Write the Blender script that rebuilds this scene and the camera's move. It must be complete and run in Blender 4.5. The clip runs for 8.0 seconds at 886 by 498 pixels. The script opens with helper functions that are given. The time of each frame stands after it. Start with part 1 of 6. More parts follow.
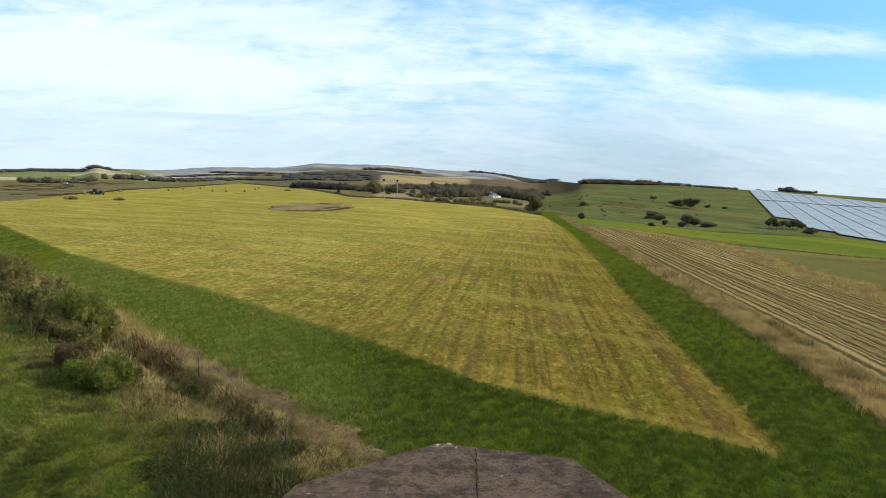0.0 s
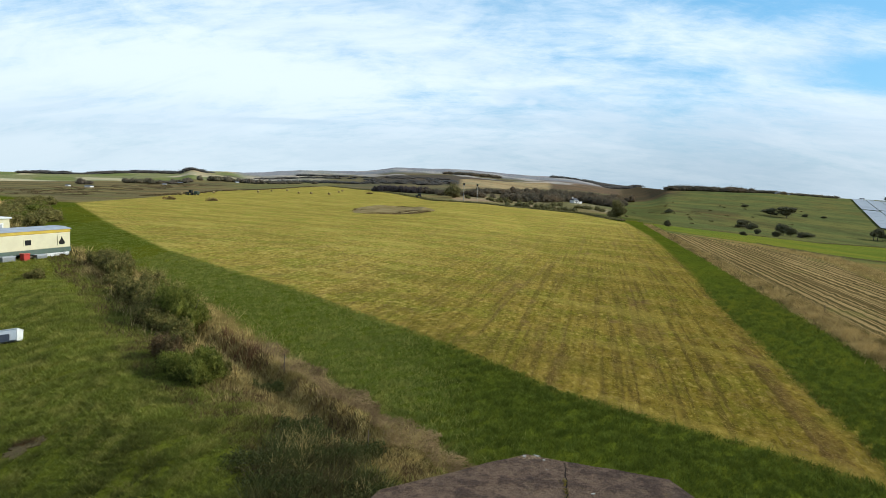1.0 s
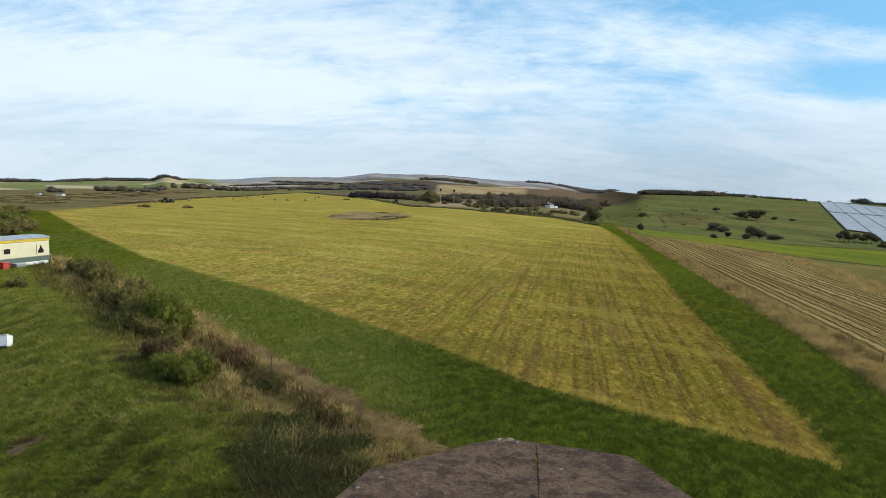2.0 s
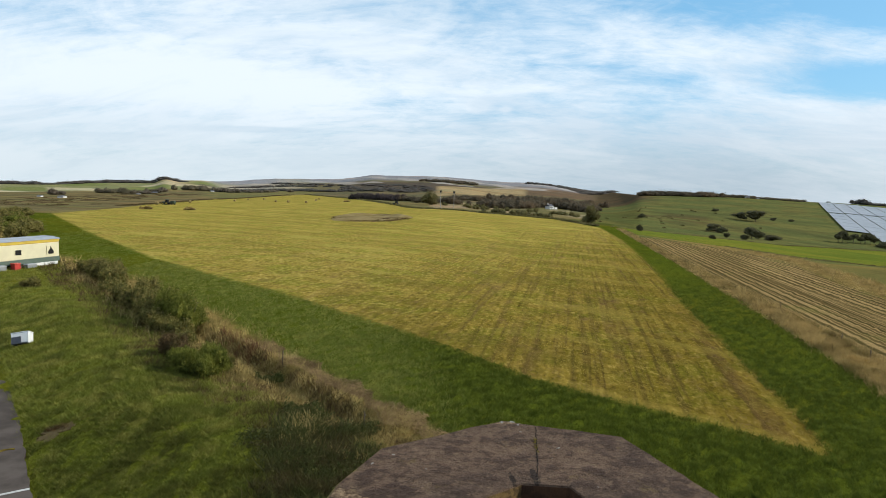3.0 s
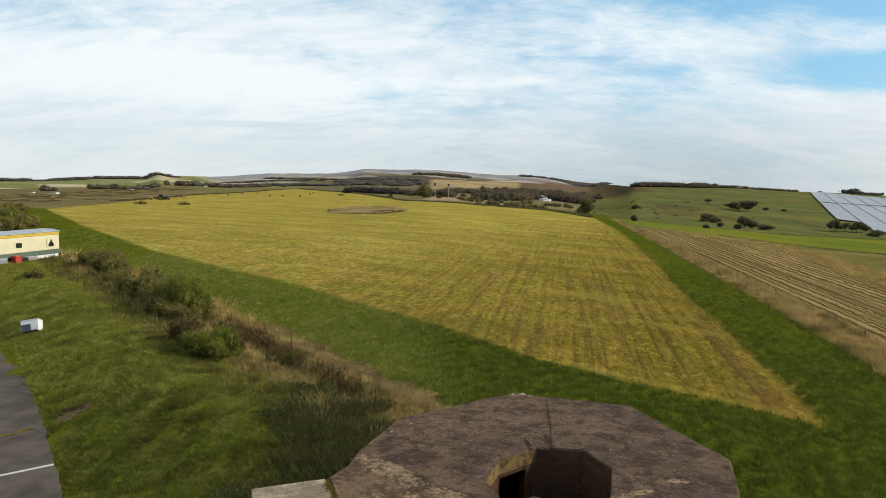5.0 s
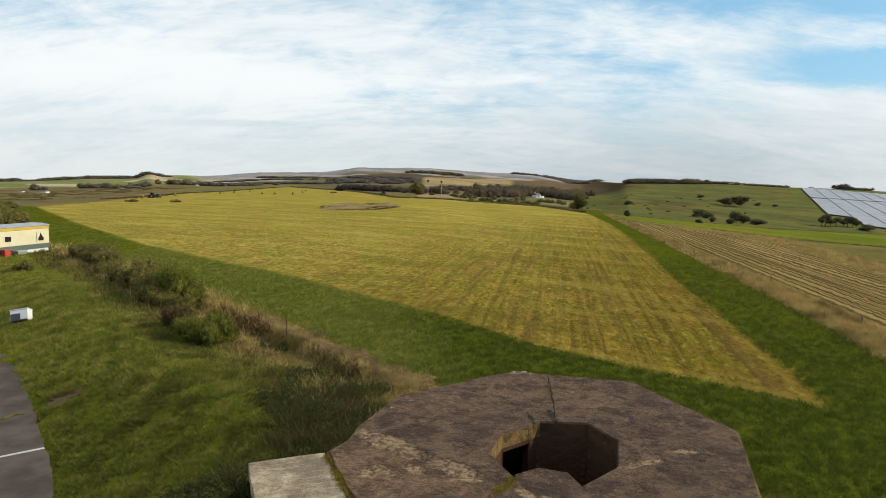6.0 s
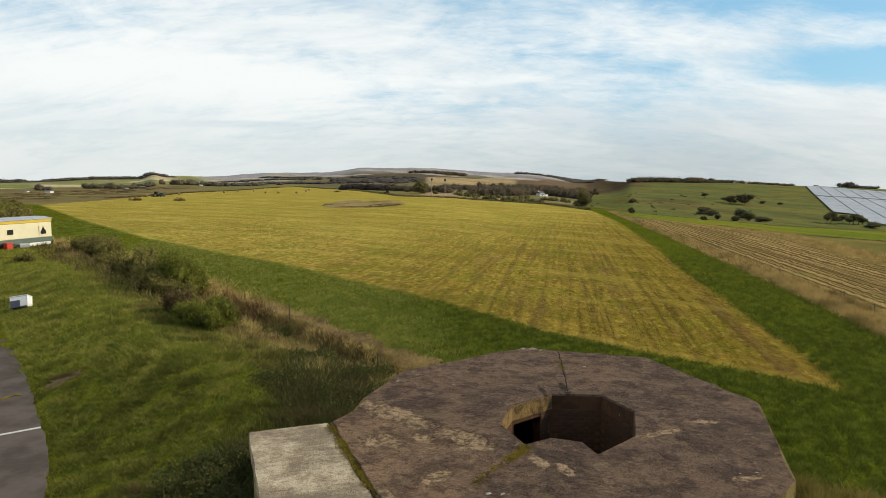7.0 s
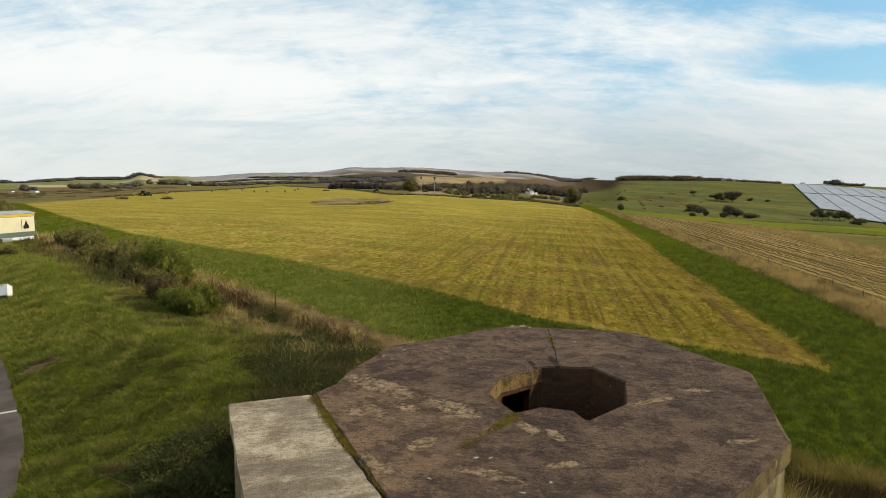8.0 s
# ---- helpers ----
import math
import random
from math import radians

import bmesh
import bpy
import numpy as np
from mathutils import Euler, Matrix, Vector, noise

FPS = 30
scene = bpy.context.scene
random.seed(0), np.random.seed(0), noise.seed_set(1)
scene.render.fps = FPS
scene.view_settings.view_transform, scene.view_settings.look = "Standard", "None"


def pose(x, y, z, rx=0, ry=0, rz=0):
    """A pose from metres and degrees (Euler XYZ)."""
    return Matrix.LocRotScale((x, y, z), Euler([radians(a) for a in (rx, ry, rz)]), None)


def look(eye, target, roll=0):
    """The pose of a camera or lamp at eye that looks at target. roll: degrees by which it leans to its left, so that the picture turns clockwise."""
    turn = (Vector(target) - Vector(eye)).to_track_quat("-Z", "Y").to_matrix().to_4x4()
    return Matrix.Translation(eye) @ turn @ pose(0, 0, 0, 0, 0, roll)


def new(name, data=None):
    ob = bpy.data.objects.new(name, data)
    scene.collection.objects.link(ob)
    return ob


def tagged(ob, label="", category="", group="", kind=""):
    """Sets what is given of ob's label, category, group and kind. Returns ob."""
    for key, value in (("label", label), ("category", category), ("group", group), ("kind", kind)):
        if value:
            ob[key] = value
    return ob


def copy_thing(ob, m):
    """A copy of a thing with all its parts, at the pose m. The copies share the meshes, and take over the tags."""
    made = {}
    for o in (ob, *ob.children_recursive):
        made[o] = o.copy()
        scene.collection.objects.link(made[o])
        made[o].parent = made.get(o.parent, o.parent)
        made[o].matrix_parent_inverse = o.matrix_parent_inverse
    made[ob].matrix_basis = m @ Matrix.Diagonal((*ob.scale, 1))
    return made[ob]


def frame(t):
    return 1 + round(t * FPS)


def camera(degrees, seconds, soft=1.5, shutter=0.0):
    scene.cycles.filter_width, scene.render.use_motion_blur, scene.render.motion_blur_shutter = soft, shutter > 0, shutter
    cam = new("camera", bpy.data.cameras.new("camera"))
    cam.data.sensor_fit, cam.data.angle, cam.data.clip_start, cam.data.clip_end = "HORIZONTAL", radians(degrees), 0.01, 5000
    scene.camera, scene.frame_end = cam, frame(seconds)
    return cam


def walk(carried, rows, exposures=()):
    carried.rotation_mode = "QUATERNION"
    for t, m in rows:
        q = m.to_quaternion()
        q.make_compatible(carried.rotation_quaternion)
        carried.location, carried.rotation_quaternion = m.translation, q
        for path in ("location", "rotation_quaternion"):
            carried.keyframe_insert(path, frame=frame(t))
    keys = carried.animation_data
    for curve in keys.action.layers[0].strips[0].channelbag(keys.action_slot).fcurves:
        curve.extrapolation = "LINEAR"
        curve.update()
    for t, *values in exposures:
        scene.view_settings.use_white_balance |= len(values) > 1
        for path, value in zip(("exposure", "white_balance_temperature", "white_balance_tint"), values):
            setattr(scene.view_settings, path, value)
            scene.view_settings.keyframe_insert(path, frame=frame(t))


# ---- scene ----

# ---------------------------------------------------------------- camera
cam = camera(68.0, 8.0, soft=0.45)
walk(cam, [
    (0.0, pose(0.998, 1.799, 8.457, 83.632, -1.110, -3.008)),
    (0.5, pose(0.794, 2.223, 8.366, 83.756, -1.538, 3.034)),
    (1.0, pose(0.729, 2.266, 8.344, 83.866, -1.647, 3.890)),
    (1.5, pose(0.742, 1.700, 8.379, 84.175, -1.408, 2.004)),
    (3.0, pose(0.626, -0.423, 8.422, 84.531, -1.173, 1.831)),
    (3.5, pose(0.495, -0.719, 8.359, 84.368, -1.070, 2.015)),
    (4.0, pose(0.400, -0.915, 8.318, 84.218, -0.931, 1.828)),
    (4.5, pose(0.280, -1.019, 8.234, 84.089, -0.834, 1.633)),
    (6.0, pose(0.012, -0.705, 7.416, 83.820, -0.384, 0.601)),
    (6.5, pose(-0.041, -0.504, 7.030, 83.808, -0.296, 0.691)),
    (7.0, pose(-0.070, -0.267, 6.664, 83.826, -0.202, 0.899)),
    (7.5, pose(-0.046, -0.085, 6.357, 83.785, 0.002, 0.341)),
    (8.0, pose(0.000, 0.000, 6.040, 83.784, -0.000, 0.000)),
], exposures=[(0.0, -0.16, 5580, 5), (1.5, -0.33, 5520, 7), (3.5, -0.31, 5950, 9), (4.5, -0.31, 6130, 9), (6.5, -0.30, 6380, 10), (8.0, -0.30, 6500, 10)])

# ---------------------------------------------------------------- light
SUN_DIR = Vector((0.86, 0.14, 0.46)).normalized()
world = bpy.data.worlds.new("world")
scene.world = world
world.use_nodes = True
wn, wl = world.node_tree.nodes, world.node_tree.links
wn.clear()


def wmath(op, a, b=None, c=None):
    n = wn.new("ShaderNodeMath")
    n.operation = op
    for i, v in enumerate((a, b, c)):
        if v is None:
            continue
        if isinstance(v, (int, float)):
            n.inputs[i].default_value = v
        else:
            wl.new(v, n.inputs[i])
    return n.outputs[0]


def wmix(fac, a, b):
    n = wn.new("ShaderNodeMix")
    n.data_type = "RGBA"
    for i, v in ((0, fac), (6, a), (7, b)):
        if isinstance(v, (int, float, tuple)):
            n.inputs[i].default_value = v
        else:
            wl.new(v, n.inputs[i])
    return n.outputs[2]


def wramp(v, lo, hi):
    n = wn.new("ShaderNodeMapRange")
    n.interpolation_type = "SMOOTHSTEP"
    wl.new(v, n.inputs[0])
    n.inputs[1].default_value, n.inputs[2].default_value = lo, hi
    return n.outputs[0]


sky = wn.new("ShaderNodeTexSky")
sky.sky_type = "NISHITA"
sky.sun_disc = False
sky.sun_elevation = math.asin(SUN_DIR.z)
sky.sun_rotation = math.atan2(SUN_DIR.x, SUN_DIR.y)
tc = wn.new("ShaderNodeTexCoord")
sep = wn.new("ShaderNodeSeparateXYZ")
wl.new(tc.outputs["Generated"], sep.inputs[0])
dx, dy, dz = sep.outputs
up = wmath("MAXIMUM", wmath("ADD", dz, 0.34), 0.2)
flat = wn.new("ShaderNodeCombineXYZ")
wl.new(wmath("DIVIDE", dx, up), flat.inputs[0])
wl.new(wmath("DIVIDE", dy, up), flat.inputs[1])


def cloud_noise(scale, detail, rough, distort, sx, sy, rot):
    m = wn.new("ShaderNodeMapping")
    m.inputs["Scale"].default_value = (sx, sy, 1)
    m.inputs["Rotation"].default_value = (0, 0, rot)
    wl.new(flat.outputs[0], m.inputs[0])
    n = wn.new("ShaderNodeTexNoise")
    n.inputs["Scale"].default_value = scale
    n.inputs["Detail"].default_value = detail
    n.inputs["Roughness"].default_value = rough
    n.inputs["Distortion"].default_value = distort
    wl.new(m.outputs[0], n.inputs["Vector"])
    return n.outputs["Fac"]


ahead = wmath("MAXIMUM", dy, 0.05)
az, el = wmath("DIVIDE", dx, ahead), wmath("DIVIDE", dz, ahead)


def gap(a, b, w, h, amount):
    """A soft thinning or thickening of the cloud round one bearing and height."""
    u = wmath("POWER", wmath("ABSOLUTE", wmath("DIVIDE", wmath("SUBTRACT", az, a), w)), 2.0)
    v = wmath("POWER", wmath("ABSOLUTE", wmath("DIVIDE", wmath("SUBTRACT", el, b), h)), 2.0)
    return wmath("MULTIPLY", wmath("EXPONENT", wmath("MULTIPLY", wmath("ADD", u, v), -1.0)), amount)


big = cloud_noise(1.3, 3, 0.5, 0.2, 0.8, 1.0, 0.3)
fine = cloud_noise(3.4, 9, 0.64, 0.7, 0.75, 1.2, 0.22)
wisp = cloud_noise(2.4, 10, 0.68, 1.1, 0.6, 1.9, -0.50)
ripple = cloud_noise(15.0, 6, 0.66, 0.5, 0.7, 1.3, 0.7)
cover = wmath("ADD", wmath("MULTIPLY", big, 0.42), wmath("MULTIPLY", fine, 0.62))
cover = wmath("ADD", cover, wmath("MULTIPLY", wisp, 0.66))
cover = wmath("ADD", cover, wmath("MULTIPLY", ripple, 0.38))
# the veil is thick ahead, thins out to the right and upwards, and has a few torn gaps
cover = wmath("SUBTRACT", cover, wmath("MULTIPLY", dx, 0.16))
cover = wmath("SUBTRACT", cover, wmath("MULTIPLY", dz, 0.30))
for spot in ((-0.38, 0.20, 0.34, 0.10, 0.08), (0.62, 0.165, 0.15, 0.030, -0.50), (0.48, 0.280, 0.34, 0.045, -0.34), (0.80, 0.26, 0.25, 0.06, -0.12), (-0.23, 0.178, 0.10, 0.016, -0.07), (-0.13, 0.108, 0.14, 0.012, -0.07), (0.30, 0.165, 0.06, 0.012, -0.12), (-0.55, 0.25, 0.25, 0.05, -0.10), (-0.10, 0.25, 0.2, 0.03, -0.05),
             (0.017, 0.120, 0.013, 0.008, 0.45), (0.060, 0.116, 0.008, 0.004, 0.35), (0.18, 0.097, 0.022, 0.005, 0.3), (0.60, 0.095, 0.22, 0.035, 0.22), (-0.42, 0.145, 0.22, 0.030, 0.30), (0.40, 0.21, 0.25, 0.030, 0.16)):
    cover = wmath("ADD", cover, gap(*spot))
mask = wramp(cover, 0.58, 1.18)
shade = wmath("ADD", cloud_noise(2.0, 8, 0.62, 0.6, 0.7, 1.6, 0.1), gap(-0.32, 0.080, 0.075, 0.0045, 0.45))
shade = wmath("ADD", shade, gap(-0.55, 0.068, 0.08, 0.003, 0.22))
shade = wmath("ADD", shade, gap(-0.34, 0.145, 0.24, 0.04, -0.20))
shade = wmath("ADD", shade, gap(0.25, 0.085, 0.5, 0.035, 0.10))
grey = wramp(shade, 0.40, 0.68)
cloud_col = wmix(grey, (0.99, 1.02, 1.0, 1), (0.79, 0.87, 0.90, 1))
haze = wramp(dz, 0.14, 0.0)
blue = wn.new("ShaderNodeVectorMath")
blue.operation = "MULTIPLY"
wl.new(sky.outputs[0], blue.inputs[0])
blue.inputs[1].default_value = (0.12, 0.14, 0.15)
pale = wmix(wmath("MULTIPLY", wramp(dz, 0.75, 0.30), 0.55), blue.outputs[0], (0.35, 0.77, 1.06, 1))
veil = wn.new("ShaderNodeVectorMath")
veil.operation = "SCALE"
wl.new(cloud_col, veil.inputs[0])
veil.inputs["Scale"].default_value = 1.17
col = wmix(mask, pale, veil.outputs[0])
low_air = wmix(wramp(dx, -0.45, 0.40), (0.90, 0.95, 0.91, 1), (0.56, 0.625, 0.64, 1))
low_air = wmix(wramp(dx, 0.36, 0.58), low_air, (0.84, 0.86, 0.83, 1))
col = wmix(wmath("MULTIPLY", haze, 0.7), col, low_air)
bg = wn.new("ShaderNodeBackground")
wl.new(col, bg.inputs["Color"])
bg.inputs["Strength"].default_value = 1.0
wout = wn.new("ShaderNodeOutputWorld")
wl.new(bg.outputs[0], wout.inputs[0])

sun = new("sun", bpy.data.lights.new("sun", "SUN"))
sun.data.energy = 5.0
sun.data.angle = radians(1.5)
sun.data.color = (1.0, 0.87, 0.66)
sun.matrix_world = look(SUN_DIR * 100, (0, 0, 0))

# ---------------------------------------------------------------- materials


class Nodes:
    """A small builder for one material."""

    def __init__(self, name, rough=0.85, spec=0.25):
        self.mat = bpy.data.materials.new(name)
        self.mat.use_nodes = True
        self.t = self.mat.node_tree
        self.b = self.t.nodes["Principled BSDF"]
        self.b.inputs["Roughness"].default_value = rough
        self.b.inputs["Specular IOR Level"].default_value = spec

    def put(self, v, socket):
        if isinstance(v, (int, float)):
            socket.default_value = v
        elif isinstance(v, tuple):
            socket.default_value = v if len(v) != 3 or socket.type == "VECTOR" else (*v, 1)
        else:
            self.t.links.new(v, socket)

    def math(self, op, a, b=0.0, c=None):
        n = self.t.nodes.new("ShaderNodeMath")
        n.operation = op
        self.put(a, n.inputs[0])
        self.put(b, n.inputs[1])
        if c is not None:
            self.put(c, n.inputs[2])
        return n.outputs[0]

    def mix(self, f, a, b, blend="MIX"):
        n = self.t.nodes.new("ShaderNodeMix")
        n.data_type, n.blend_type = "RGBA", blend
        self.put(f, n.inputs[0])
        self.put(a, n.inputs[6])
        self.put(b, n.inputs[7])
        return n.outputs[2]

    def ramp(self, v, lo, hi, smooth=True):
        n = self.t.nodes.new("ShaderNodeMapRange")
        n.interpolation_type = "SMOOTHSTEP" if smooth else "LINEAR"
        self.put(v, n.inputs[0])
        n.inputs[1].default_value, n.inputs[2].default_value = lo, hi
        return n.outputs[0]

    def attr(self, name):
        n = self.t.nodes.new("ShaderNodeAttribute")
        n.attribute_name = name
        return n

    def coords(self, scale=(1, 1, 1), rot=0.0, which="Object"):
        n = self.t.nodes.new("ShaderNodeTexCoord")
        src = n.outputs[which]
        for key, value in (("Rotation", (0, 0, rot)), ("Scale", scale)):
            m = self.t.nodes.new("ShaderNodeMapping")
            m.inputs[key].default_value = value
            self.t.links.new(src, m.inputs[0])
            src = m.outputs[0]
        return src

    def noise(self, scale, detail=5.0, rough=0.6, vec=None, distort=0.0, col=False):
        n = self.t.nodes.new("ShaderNodeTexNoise")
        n.inputs["Scale"].default_value = scale
        n.inputs["Detail"].default_value = detail
        n.inputs["Roughness"].default_value = rough
        n.inputs["Distortion"].default_value = distort
        self.t.links.new(vec if vec is not None else self.coords(), n.inputs["Vector"])
        return n.outputs["Fac"]

    def island(self):
        return self.t.nodes.new("ShaderNodeNewGeometry").outputs["Random Per Island"]

    def per_object(self):
        return self.t.nodes.new("ShaderNodeObjectInfo").outputs["Random"]

    def bump(self, h, strength=0.4, dist=0.02):
        n = self.t.nodes.new("ShaderNodeBump")
        n.inputs["Strength"].default_value = strength
        n.inputs["Distance"].default_value = dist
        self.put(h, n.inputs["Height"])
        self.t.links.new(n.outputs[0], self.b.inputs["Normal"])

    def colour(self, c):
        self.put(c, self.b.inputs["Base Color"])
        return self.mat


def simple(name, a, b, scale=3.0, rough=0.8, spec=0.3, bump=0.2, dist=0.01, metal=0.0, fine=30.0):
    """Two tones in patches, with fine grain and relief."""
    n = Nodes(name, rough, spec)
    n.b.inputs["Metallic"].default_value = metal
    big, small = n.noise(scale, 5), n.noise(scale * fine / 3, 4)
    c = n.mix(n.ramp(big, 0.35, 0.65), a, b)
    c = n.mix(n.math("MULTIPLY", small, 0.35), c, tuple(0.6 * v for v in a))
    n.bump(small, bump, dist)
    return n.colour(c)


def blades(name, tones, patch=0.25, rough=0.85, spec=0.06, through_light=0.4, speck=0.0):
    """Leaves and blades: a tone for each, and patches across the ground."""
    n = Nodes(name, rough, spec)
    r = n.island()
    c = n.mix(n.ramp(r, 0.1, 0.9, False), tones[0], tones[1])
    c = n.mix(n.ramp(n.noise(patch, 4), 0.4, 0.65), c, tones[2])
    if len(tones) > 3:
        c = n.mix(n.math("MULTIPLY", n.ramp(n.noise(speck or patch * 4.5, 4, 0.65), 0.48, 0.62), 0.75), c, tones[3])
    # thin leaves let some light through
    thin = n.t.nodes.new("ShaderNodeBsdfTranslucent")
    n.put(c, thin.inputs["Color"])
    both = n.t.nodes.new("ShaderNodeMixShader")
    both.inputs[0].default_value = through_light
    n.t.links.new(n.b.outputs[0], both.inputs[1])
    n.t.links.new(thin.outputs[0], both.inputs[2])
    n.t.links.new(both.outputs[0], n.t.nodes["Material Output"].inputs["Surface"])
    return n.colour(c)


GRASS_A, GRASS_B, GRASS_C = (0.056, 0.080, 0.010), (0.122, 0.146, 0.017), (0.078, 0.099, 0.013)
STRAW_A, STRAW_B, STRAW_C = (0.46, 0.345, 0.065), (0.12, 0.105, 0.016), (0.24, 0.155, 0.052)
DRY_A, DRY_B, DRY_C = (0.56, 0.410, 0.160), (0.34, 0.235, 0.090), (0.20, 0.150, 0.054)


def ground_material():
    n = Nodes("ground_cover", 1.0, 0.0)
    cover = n.attr("cover").outputs["Color"]
    n1, n2, n3 = n.noise(0.22, 5), n.noise(1.7, 6), n.noise(11.0, 5, 0.7)
    far = n.noise(0.02, 6, 0.65)
    base = n.mix(n.ramp(n2, 0.3, 0.7), cover, n.mix(1.0, cover, (0.74, 0.76, 0.7), "MULTIPLY"))
    base = n.mix(n.math("MULTIPLY", n.ramp(far, 0.42, 0.6), 0.75), base, n.mix(1.0, cover, (1.42, 1.12, 0.98), "MULTIPLY"))
    tuft = n.noise(0.10, 7, 0.72)
    base = n.mix(n.math("MULTIPLY", n.ramp(tuft, 0.50, 0.62), 0.55), base, n.mix(1.0, cover, (0.62, 0.58, 0.62), "MULTIPLY"))
    base = n.mix(n.math("MULTIPLY", n.ramp(tuft, 0.46, 0.36), 0.35), base, n.mix(1.0, cover, (1.30, 1.22, 1.15), "MULTIPLY"))
    base = n.mix(n.math("MULTIPLY", n.ramp(n3, 0.42, 0.66), 0.7), base, n.mix(1.0, cover, (0.30, 0.32, 0.3), "MULTIPLY"))
    wob = n.math("ADD", n.math("MULTIPLY", n.math("SUBTRACT", n2, 0.5), 1.6), n.math("MULTIPLY", n.math("SUBTRACT", n3, 0.5), 0.9))

    def edge(name, soft=0.35, amp=1.0):
        d = n.math("ADD", n.attr(name).outputs["Fac"], n.math("MULTIPLY", wob, amp))
        return n.ramp(d, -soft, soft)

    # mown hay field: rows, clumps of cut grass, bare brown and green places
    far_left = n.attr("far_left").outputs["Fac"]
    rowy = n.math("MULTIPLY_ADD", far_left, -0.75, 1.0)
    r1 = n.noise(1.0, 3, 0.55, n.coords((2.3, 0.05, 1), ROW_TURN))
    r2 = n.noise(1.0, 4, 0.6, n.coords((0.62, 0.016, 1), ROW_TURN))
    lump = n.noise(1.0, 4, 0.62, n.coords((3.4, 1.9, 1), ROW_TURN))
    heap = n.noise(1.0, 5, 0.62, n.coords((1.1, 0.5, 1), ROW_TURN))
    swath = n.noise(1.0, 5, 0.6, n.coords((0.05, 0.22, 1), 0.55))
    grit = n.noise(9.0, 4, 0.7)
    hay = n.mix(n.ramp(heap, 0.34, 0.66), (0.215, 0.175, 0.015), (0.340, 0.250, 0.034))
    hay = n.mix(n.math("MULTIPLY", n.ramp(n1, 0.46, 0.60), 0.65), hay, (0.205, 0.212, 0.016))
    hay = n.mix(n.math("MULTIPLY", n.ramp(lump, 0.50, 0.64), 0.60), hay, (0.090, 0.070, 0.013))
    hay = n.mix(n.math("MULTIPLY", n.ramp(lump, 0.46, 0.34), 0.70), hay, (0.520, 0.410, 0.080))
    hay = n.mix(n.math("MULTIPLY", n.math("MULTIPLY", n.ramp(r1, 0.50, 0.64), rowy), 0.64), hay, (0.095, 0.068, 0.018))
    hay = n.mix(n.math("MULTIPLY", n.math("MULTIPLY", n.ramp(r1, 0.46, 0.34), rowy), 0.35), hay, (0.430, 0.340, 0.052))
    hay = n.mix(n.math("MULTIPLY", n.math("MULTIPLY", n.ramp(r2, 0.53, 0.66), rowy), 0.45), hay, (0.185, 0.115, 0.040))
    bare = n.noise(1.0, 5, 0.65, n.coords((0.42, 0.20, 1), ROW_TURN))
    hay = n.mix(n.math("MULTIPLY", n.math("MULTIPLY", n.ramp(bare, 0.58, 0.70), rowy), 0.60), hay, (0.170, 0.100, 0.044))
    hay = n.mix(n.math("MULTIPLY", n.ramp(swath, 0.52, 0.62), 0.45), hay, (0.150, 0.128, 0.016))
    hay = n.mix(n.math("MULTIPLY", n.ramp(swath, 0.46, 0.36), 0.45), hay, (0.400, 0.330, 0.050))
    hay = n.mix(n.math("MULTIPLY", n.ramp(grit, 0.54, 0.68), 0.48), hay, (0.080, 0.060, 0.012))
    hay = n.mix(n.math("MULTIPLY", n.ramp(grit, 0.44, 0.32), 0.42), hay, (0.560, 0.430, 0.090))
    # hay gets paler and bluer towards the far left, darker near right
    hay = n.mix(far_left, n.mix(1.0, hay, (0.73, 0.67, 0.78), "MULTIPLY"), n.mix(1.0, hay, (1.28, 1.26, 1.9), "MULTIPLY"))
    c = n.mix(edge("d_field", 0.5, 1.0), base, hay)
    # rough dry grass
    dry = n.mix(n.ramp(n2, 0.35, 0.65), (0.330, 0.225, 0.078), (0.175, 0.132, 0.036))
    dry = n.mix(n.math("MULTIPLY", n.ramp(n3, 0.45, 0.7), 0.6), dry, (0.105, 0.078, 0.024))
    c = n.mix(edge("d_rough", 0.5, 1.3), c, dry)
    # stubble with its drills
    wave = n.t.nodes.new("ShaderNodeTexWave")
    wave.bands_direction = "X"
    wave.inputs["Scale"].default_value = 0.335
    wave.inputs["Distortion"].default_value = 0.06
    wave.inputs["Detail"].default_value = 2.0
    wave.inputs["Detail Scale"].default_value = 1.2
    n.t.links.new(n.coords((1.0, 0.010, 1), DRILL_TURN), wave.inputs["Vector"])
    fine_drill = n.noise(1.0, 3, 0.6, n.coords((3.0, 0.018, 1), DRILL_TURN))
    broken = n.noise(1.0, 4, 0.65, n.coords((0.5, 0.05, 1), DRILL_TURN))
    stub = n.mix(n.ramp(fine_drill, 0.36, 0.62), (0.135, 0.092, 0.034), (0.420, 0.290, 0.120))
    stub = n.mix(n.math("MULTIPLY", n.math("MULTIPLY", n.ramp(wave.outputs["Fac"], 0.48, 0.12), 0.95), n.ramp(broken, 0.24, 0.50)), stub, (0.072, 0.058, 0.020))
    stub = n.mix(n.math("MULTIPLY", n.ramp(n1, 0.5, 0.7), 0.45), stub, (0.170, 0.160, 0.040))
    stub = n.mix(n.math("MULTIPLY", n.ramp(n3, 0.46, 0.66), 0.65), stub, (0.100, 0.070, 0.026))
    c = n.mix(edge("d_stubble", 0.3, 0.6), c, stub)
    h = n.math("ADD", n2, n.math("MULTIPLY", n3, 0.6))
    n.bump(n.math("ADD", h, n.math("MULTIPLY", lump, 0.8)), 1.0, 0.12)
    return n.colour(c)


